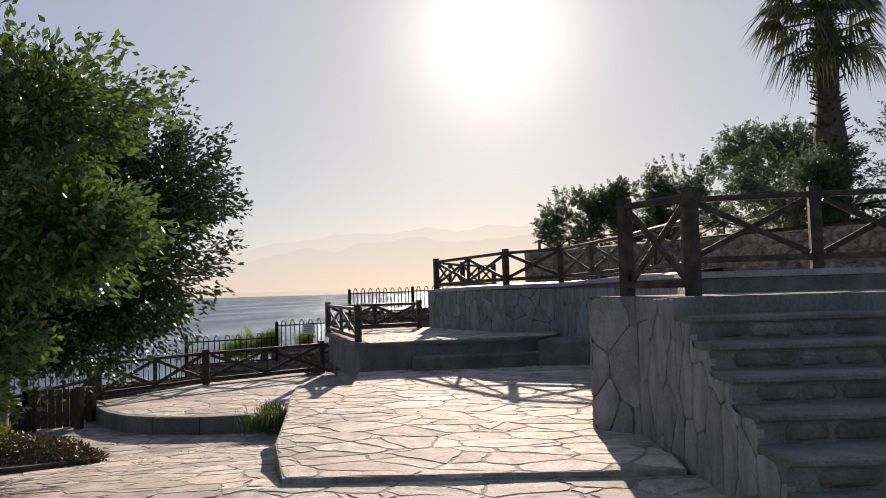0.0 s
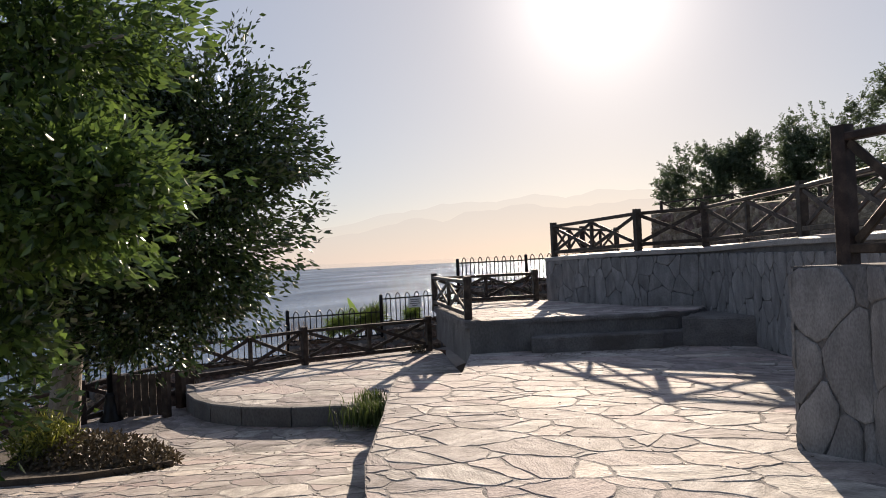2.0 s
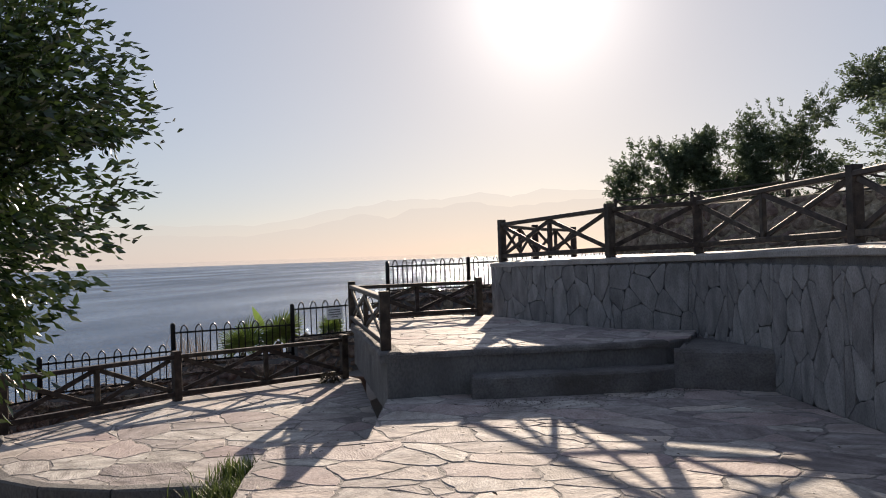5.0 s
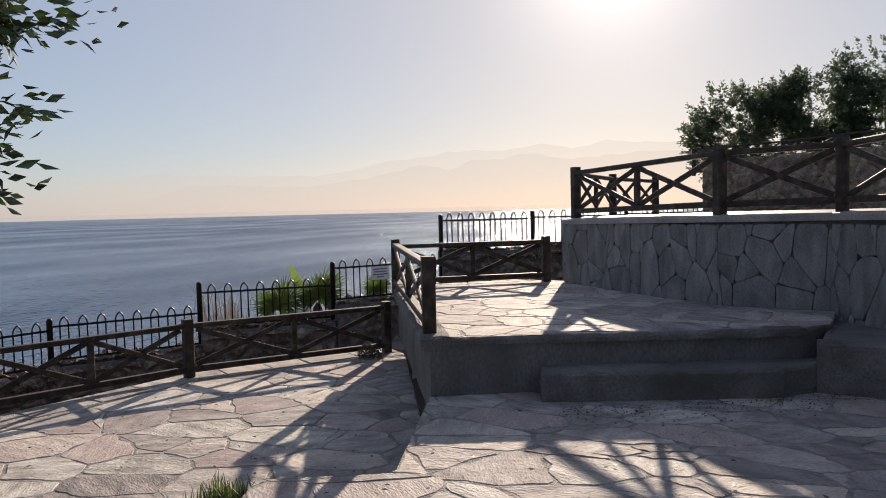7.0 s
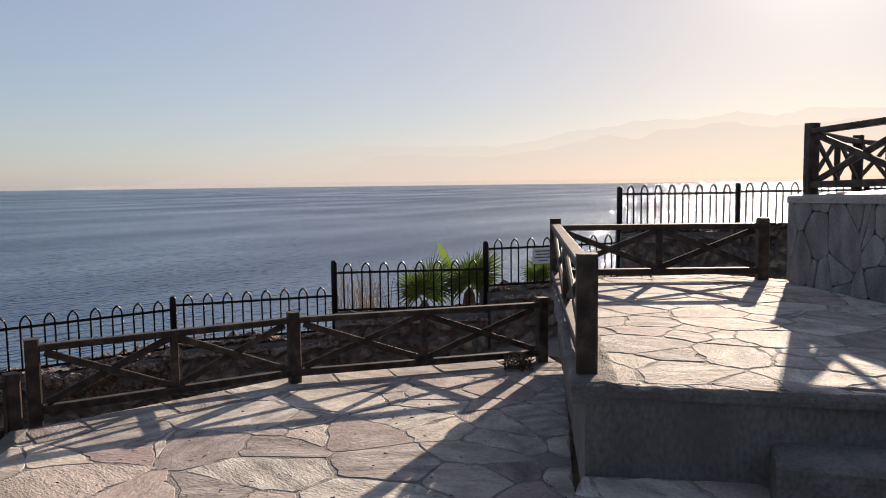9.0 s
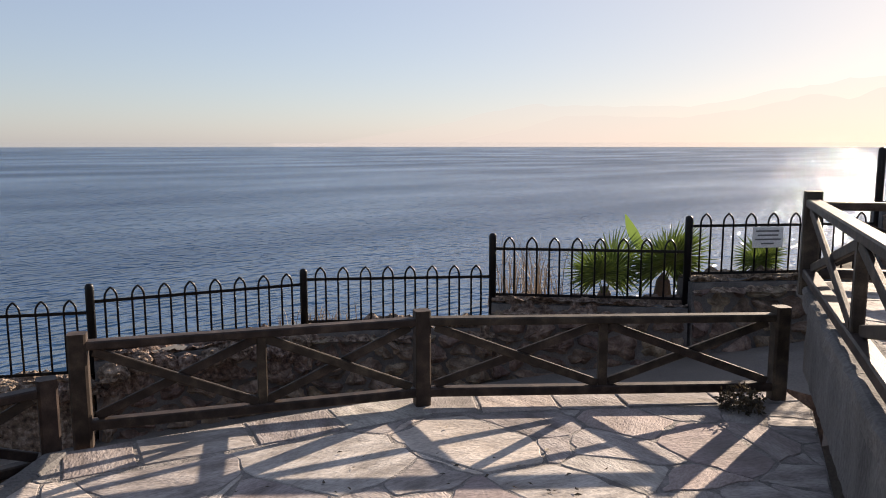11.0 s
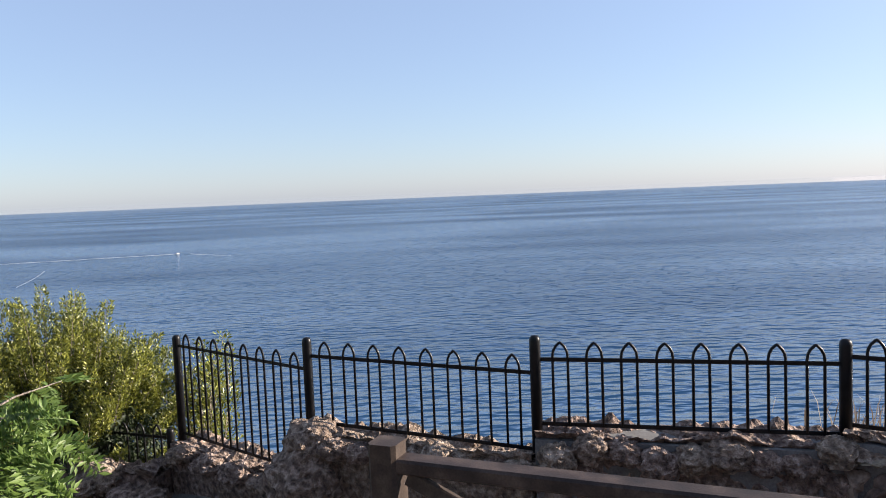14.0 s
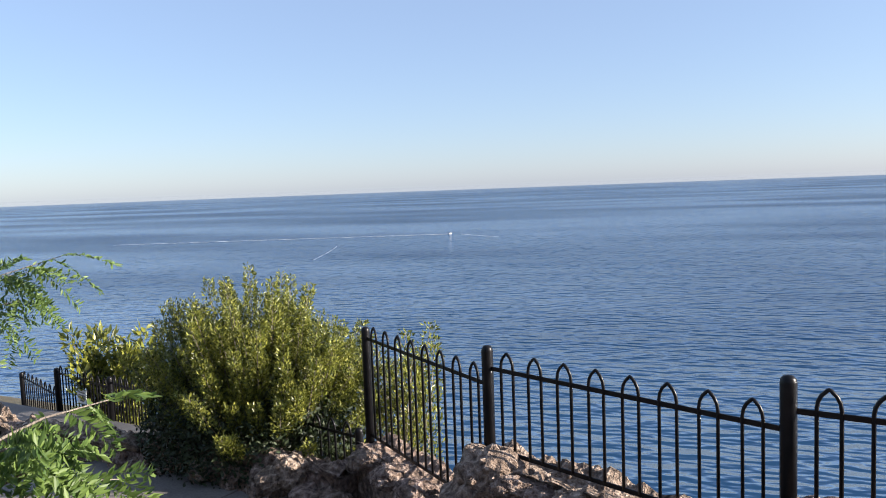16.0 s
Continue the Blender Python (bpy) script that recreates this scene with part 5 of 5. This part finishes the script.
# planting round the tree
bed = solid("planting_bed", prism([(-4.2, 8.95), (-4.6, 8.1), (-5.6, 7.6), (-6.9, 7.6), (-7.6, 8.8), (-7.4, 10.2), (-6.2, 10.3), (-5.0, 9.6)], -0.9, lambda x, y: low_z(x, y) + 0.07), SOIL, "dark soil bed round the tree trunk", "planting bed")
rng0 = np.random.default_rng(7)
k = rng0.random(5200) ** 0.5
a = rng0.random(5200) * 6.28
P = np.stack([-5.2 + np.cos(a) * k * 1.0, 8.85 + np.sin(a) * k * 0.75, -0.55 + 0.34 * (1 - k ** 2) * rng0.random(5200)], 1)
cover = thing("ground_cover", (-5.2, 8.85, -0.55), "low brownish creeping plant under the tree", "ground cover")
crown_part("foliage", P, 0.07, LEAF_COVER, cover, 8, 0.4, -0.3)
k = rng0.random(1500) ** 0.5
a = rng0.random(1500) * 6.28
P = np.stack([-5.75 + np.cos(a) * k * 0.35, 8.75 + np.sin(a) * k * 0.35, -0.5 + 0.55 * rng0.random(1500) * (1 - 0.5 * k)], 1)
tuft = thing("spiky_plant", (-5.75, 8.75, -0.55), "small spiky green plant at the foot of the trunk", "plant")
crown_part("foliage", P, 0.13, LEAF_GOLD, tuft, 9, 0.16, -0.9)

# fallen leaves on the paving, a weed at the fence foot
rl = np.random.default_rng(17)
lx = np.concatenate([rl.uniform(-2.2, 2.2, 120), rl.uniform(-6.0, -2.6, 150), rl.uniform(-6.5, -2.5, 160)])
ly = np.concatenate([rl.uniform(7.5, 13.4, 120), rl.uniform(12.0, 15.5, 150), rl.uniform(8.0, 11.2, 160)])
lz = np.concatenate([np.full(120, 0.012), np.full(150, -0.438), np.array([low_z(x, y) + 0.012 for x, y in zip(lx[270:], ly[270:])])])
v, f = leaves(np.stack([lx, ly, lz], 1), 0.05, rl, 0.45, 0.0, np.stack([rl.normal(size=430), rl.normal(size=430), np.zeros(430)], 1))
v[:, 2] = np.repeat(lz, 4) + rl.uniform(0, 0.012, len(v))
tagged(new("fallen_leaves", np_mesh("fallen_leaves", v, f, LEAF_COVER)), "brown fallen leaves scattered over the paving", "leaves", kind="stuff")
k = rl.random(500) ** 0.5
a = rl.random(500) * 6.28
weed = thing("weed", (-4.62, 17.1, -0.45), "dark weed growing at the foot of the fence post", "plant")
crown_part("foliage", np.stack([-4.62 + np.cos(a) * k * 0.16, 17.1 + np.sin(a) * k * 0.16, -0.43 + 0.2 * rl.random(500) * (1 - 0.5 * k)], 1), 0.05, LEAF_COVER, weed, 18, 0.4, -0.4)

ds = rl.random(700) ** 1.0
dx, dy = -1.2 + 2.3 * ds, 13.70 + 0.95 * ds * ds * 0.6 + 0.55 * ds - np.abs(rl.normal(size=700)) * 0.25
dp = np.stack([dx, dy - 0.12, np.full(700, 0.012)], 1)
v, f = leaves(dp, 0.022, rl, 0.6, 0.0, np.stack([rl.normal(size=700), rl.normal(size=700), np.zeros(700)], 1))
v[:, 2] = 0.012 + rl.uniform(0, 0.012, len(v))
tagged(new("step_litter", np_mesh("step_litter", v, f, SOIL)), "dark leaf litter gathered at the foot of the step", "litter", kind="stuff")

# lamp post behind the tree, dark timber screen beside it
LX, LY = -7.35, 11.4
lamp = thing("lamp_post", (LX, LY, -0.72), "black cast-iron lamp post with a flared base", "lamp post")
part("base", lathe(LX, LY, [(0.17, -0.74), (0.17, -0.66), (0.12, -0.60), (0.10, -0.45), (0.075, -0.36), (0.085, -0.32), (0.06, -0.27)], 14), METAL, lamp, smooth=True)
part("pole", lathe(LX, LY, [(0.05, -0.28), (0.042, 0.6), (0.05, 0.66), (0.035, 0.72), (0.03, 2.6)], 12), METAL, lamp, smooth=True)
screen = thing("timber_screen", (-7.0, 11.75, -0.72), "dark brown timber screen between two posts", "screen")
SA, SB = Vector((-7.28, 11.45, 0)), Vector((-6.62, 11.75, 0))
for p in (SA, SB):
    part("post", beam((p.x, p.y, -0.75), (p.x, p.y, 0.0), 0.11, 0.11, 0.012, (1, 0, 0)), WOOD, screen)
for k in range(6):
    p = SA.lerp(SB, (k + 0.75) / 6.5)
    part("board", beam((p.x, p.y, -0.66), (p.x, p.y, -0.03), 0.025, 0.1, 0.004, (SB - SA)), WOOD, screen)
part("rail", beam((SA.x, SA.y + 0.03, -0.12), (SB.x, SB.y + 0.03, -0.12), 0.03, 0.06, 0.004), WOOD, screen)
stub = thing("wooden_post", (-6.82, 12.3, -0.72), "short dark wooden post at the end of the kerb", "post")
part("post", beam((-6.92, 12.45, -0.75), (-6.92, 12.45, -0.1), 0.13, 0.13, 0.014, (1, 0, 0)), WOOD, stub)
red = thing("wooden_post", (-7.75, 11.9, -0.9), "reddish brown wooden post beside the low fence", "post")
part("post", beam((-7.62, 12.05, -0.95), (-7.62, 12.05, -0.13), 0.14, 0.14, 0.02, (1, 0, 0)), REDWOOD, red)

# motor boat with its wake
BA = radians(104.8)
bx, by = -math.sin(BA) * 340, math.cos(BA) * 340
bd = Vector((-math.sin(radians(60)), math.cos(radians(60)), 0))
boat = thing("motor_boat", (bx, by, -20), "small white motor boat under way on the sea", "boat")
bp0 = Vector((bx, by, -19.6))
sd = Vector((-bd.y, bd.x, 0))
hvv = []
for s, wv in ((-0.9, 0.4), (0.3, 0.42), (0.8, 0.25), (1.15, 0.02)):
    for h, kk in ((-0.5, 0.6), (-0.02, 1.0)):
        for g in (-1, 1):
            hvv.append(bp0 + bd * s + sd * wv * kk * g + Vector((0, 0, h + 0.1 * max(s, 0))))
hff = []
for i in range(3):
    o = i * 4
    hff += [(o, o + 4, o + 6, o + 2), (o + 1, o + 3, o + 7, o + 5), (o + 2, o + 6, o + 7, o + 3), (o, o + 1, o + 5, o + 4)]
hff += [(0, 2, 3, 1), (12, 13, 15, 14)]
part("hull", (hvv, hff), HULL, boat)
part("cabin", beam(bp0 - bd * 0.4 + Vector((0, 0, 0.08)), bp0 + bd * 0.3 + Vector((0, 0, 0.06)), 0.5, 0.24, 0.06), HULL, boat)


def wake(p0, way, length, w0, w1, curve, seed, label):
    rng = random.Random(seed)
    v, f = [], []
    n = 60
    for i in range(n + 1):
        s = i / n
        p = p0 + way * length * s + Vector((-way.y, way.x, 0)) * curve * length * s * s
        w = (w0 + (w1 - w0) * s) * rng.uniform(0.5, 1.2)
        q = Vector((-way.y, way.x, 0)) * w
        v += [tuple(p - q), tuple(p + q)]
        if i:
            f.append((2 * i - 2, 2 * i - 1, 2 * i + 1, 2 * i))
    return tagged(new("wake", mesh_of("wake", v, f, FOAM)), label, "wake", kind="stuff")


wake(Vector((bx, by, -19.93)), Vector((0.26, -0.966, 0)).normalized(), 155, 1.2, 0.8, 0.0, 1, "thin white wake behind the motor boat")
wake(Vector((bx + 2, by + 6, -19.93)), Vector((0.75, 0.65, 0)).normalized(), 30, 0.5, 0.3, 0.1, 2, "faint bow wave of the motor boat")

wake(Vector((-216.0, -96.6, -19.93)), Vector((-0.965, -0.262, 0)).normalized(), 54, 0.14, 0.1, 0.05, 3, "thin pale old wake crossing the water")

# ---- stones of walls and floors ----
lay_stones(floor_main, MAIN, 0.37, at_main, FLAG, 101, (1.35, 0.85), 0.013, near=(0.3, 9.5), limit=300, mix=0.45, round_off=0.15, vary=0.0018)
inset = [p for p in LEFT if p not in LEFT[9:12]]
inset[9:9] = [(-6.77, 12.92), (-6.09, 15.33), (-4.38, 17.62)]
re_ = random.Random(19)
for a, b in zip(LEFT[9:11], LEFT[10:12]):
    place = along(b, a)
    L, u = (Vector(b) - Vector(a)).length, 0.03
    while u < L - 0.2:
        w = min(re_.uniform(0.45, 0.9), L - u)
        j = lambda: re_.uniform(-0.015, 0.015)
        pts = [(u + 0.012, 0.03 + j()), (u + w * 0.5, 0.02 + j()), (u + w - 0.012, 0.03 + j()), (u + w - 0.014 + j(), 0.25), (u + w - 0.02, 0.46 + j()), (u + w * 0.55, 0.47 + j()), (u + 0.016, 0.46 + j()), (u + 0.014 + j(), 0.22)]
        part("edging_stone", slab(pts, 0.008 + re_.uniform(-0.004, 0.004), lambda p, q, h, place=place: place(p, 0, 0) + (place(p, 0, 1) - place(p, 0, 0)) * q + Vector((0, 0, -0.45 + h)), re_, 0.007, 0.03), FLAG, floor_left)
        u += w
lay_stones(floor_left, inset, 0.52, at_left, FLAG, 102, (1.2, 0.95), 0.012, limit=220, mix=0.33, round_off=0.1, vary=0.0018)
lay_stones(floor_low, LOWER, 0.36, at_low, FLAG, 103, (1.1, 1.0), 0.016, near=(-3, 8.5), limit=280, mix=0.3, round_off=0.12, vary=0.0018)
lay_stones(floor_fore, FORE, 0.36, at_fore, FLAG, 104, (1.2, 0.9), 0.015, near=(0.8, 6), limit=120, mix=0.3, round_off=0.1, vary=0.0018)
lay_stones(floor_terr, TERR, 0.42, at_terr, FLAG, 105, (1.1, 1.0), 0.010, limit=220, mix=0.3, round_off=0.1, vary=0.0018)

wall_upper = bpy.data.objects["wall_upper"]
for k, (b, a) in enumerate(zip(UW, UW[1:])):
    L = (Vector(b) - Vector(a)).length
    low = 0.48 if k < 3 else 0.0
    lay_stones(wall_upper, [(0, low), (L, low), (L, 1.395), (0, 1.395)], 0.36, along(a, b), CLAD, 200 + k, (0.75, 1.4), 0.002, "facing_stone", 0.006, 0.05, 0.006, 0.012, 0.006, 60, mix=0.25)

platform = bpy.data.objects["stair_platform"]
lay_stones(platform, [(0, -0.15), (0.54, -0.15), (0.54, 1.32), (0, 1.32)], 0.42, along((2.25, 8.15), (1.78, 8.42)), CLAD, 301, (0.8, 1.25), 0.004, "facing_stone", 0.009, 0.05, 0.007, 0.014, 0.006)
lay_stones(platform, [(0, -0.15), (0.97, -0.15), (0.97, 1.32), (0, 1.32)], 0.40, along((2.51, 7.22), (2.25, 8.15)), CLAD, 302, (0.7, 1.3), 0.004, "facing_stone", 0.009, 0.05, 0.007, 0.014, 0.006)
lay_stones(platform, [(0, 0), (0.42, 0), (0.42, 1.32), (0, 1.32)], 0.40, along((1.78, 8.42), (2.2, 8.6)), CLAD, 304, (0.8, 1.25), 0.004, "facing_stone", 0.009, 0.05, 0.007, 0.014, 0.006)
prof = [(0, -0.15)]
for k in range(7, 0, -1):
    z = TOP_STEP - RISE * k - 0.05
    prof += [((7 - k) * RUN, z), ((8 - k) * RUN, z)]
prof += [(7 * RUN, -0.15)]
far_end = T0 + NB * RUN * 7
lay_stones(platform, prof, 0.40, along(tuple(far_end[:2]), tuple(T0[:2])), CLAD, 303, (0.7, 1.2), 0.004, "facing_stone", 0.009, 0.05, 0.007, 0.014, 0.006)

LOWW = [(-13.3, 10.3), (-13.85, 8.6), (-14.15, 7.0), (-14.55, 5.0), (-15.2, 3.0), (-16.2, 0.0)]
for k in range(5):
    a, b = LOWW[k], LOWW[k + 1]
    zt = -1.88 - 0.13 * k
    d = (Vector(b) - Vector(a)).normalized()
    nrm = Vector((-d.y, d.x))
    plan = [tuple(Vector(a) + nrm * 0.12), tuple(Vector(b) + nrm * 0.12), tuple(Vector(b) - nrm * 0.25), tuple(Vector(a) - nrm * 0.25)]
    w = solid("wall_path_%d" % (k + 1), prism(plan, -3.4, zt - 0.03), CRUST, "low rough rock wall edging the lower path", "wall", group="path wall lengths")
    part("rock_cap", rock_strip(a, b, zt, 0.6, 90 + k * 5.0, 2.2), CRUST, w, "weathered rocky top edge")


def boulder(parent, c, r, seed):
    """A weathered lump of rock."""
    bm = bmesh.new()
    bmesh.ops.create_icosphere(bm, subdivisions=4, radius=1.0)
    for vt in bm.verts:
        p = vt.co.copy()
        st = noise.voronoi(p * 2.4 + Vector((seed, 0, 0)))[0]
        k = 1 + 0.22 * noise.fractal(p * 1.7 + Vector((seed, 0, 0)), 0.9, 2.1, 4) + 0.22 * min(0.6, st[1] - st[0]) + 0.075 * noise.fractal(p * 7.5 + Vector((0, seed, 0)), 0.7, 2.1, 3)
        vt.co = Vector((p.x * r[0], p.y * r[1], p.z * r[2])) * k + Vector(c)
    verts = [tuple(vt.co) for vt in bm.verts]
    faces = [tuple(vt.index for vt in fc.verts) for fc in bm.faces]
    bm.free()
    part("boulder", (verts, faces), CRUST, parent)


rb = random.Random(5)
for k in range(5):
    w = bpy.data.objects["wall_path_%d" % (k + 1)]
    a, b = Vector(LOWW[k]), Vector(LOWW[k + 1])
    for j in range(6):
        q = a.lerp(b, (j + rb.random()) / 6)
        boulder(w, (q.x + rb.uniform(0.0, 0.3), q.y, -1.95 - 0.13 * k - rb.uniform(0.0, 0.35)), (rb.uniform(0.16, 0.3), rb.uniform(0.18, 0.3), rb.uniform(0.12, 0.22)), rb.uniform(0, 50))
for i in (5, 6, 7):
    w, a, b, top, foot, nrm = sea_wall[i]
    d = Vector(b) - Vector(a)
    for k in range(9):
        s = (k + 0.3) / 9
        p = Vector(a) + d * s + nrm * rb.uniform(0.12, 0.24)
        boulder(w, (p.x, p.y, top - rb.uniform(0.02, 0.16)), (rb.uniform(0.13, 0.2), rb.uniform(0.13, 0.2), rb.uniform(0.08, 0.13)), rb.uniform(0, 50))
w, a, b, top, foot, nrm = sea_wall[6]
q = Vector(b) - (Vector(b) - Vector(a)).normalized() * 0.12 + nrm * 0.1
boulder(w, (q.x, q.y, top - 0.12), (0.32, 0.3, 0.24), 3.0)
boulder(w, (q.x + 0.1, q.y - 0.1, top - 0.45), (0.36, 0.36, 0.34), 8.0)

for i, (w, a, b, top, foot, nrm) in enumerate(sea_wall):
    L = (Vector(b) - Vector(a)).length
    hi = top - (1.0 if i == 7 else (0.75 if i == 6 else (0.35 if i == 5 else 0.08)))
    if hi - foot < 0.15:
        continue
    lay_stones(w, [(0, foot - 0.1), (L, foot - 0.1), (L, hi), (0, hi)], 0.27 if i > 3 else 0.32, along(a, b, 0.18), RUBBLE, 400 + i, (1.15, 0.85), 0.022, "rubble_stone", 0.035, 0.1, 0.075, 0.02, 0.035, 60)

wall3 = bpy.data.objects["wall_third"]
for k in range(3):
    b, a = W3[k + 1], W3[k]
    L = (Vector(b) - Vector(a)).length
    lay_stones(wall3, [(0, 1.4), (L, 1.4), (L, 2.5), (0, 2.5)], 0.42, along(b, a), RUBBLE, 500 + k, (1.2, 0.9), 0.03, "rubble_stone", 0.03, 0.09, 0.06, 0.02, 0.03, 60)
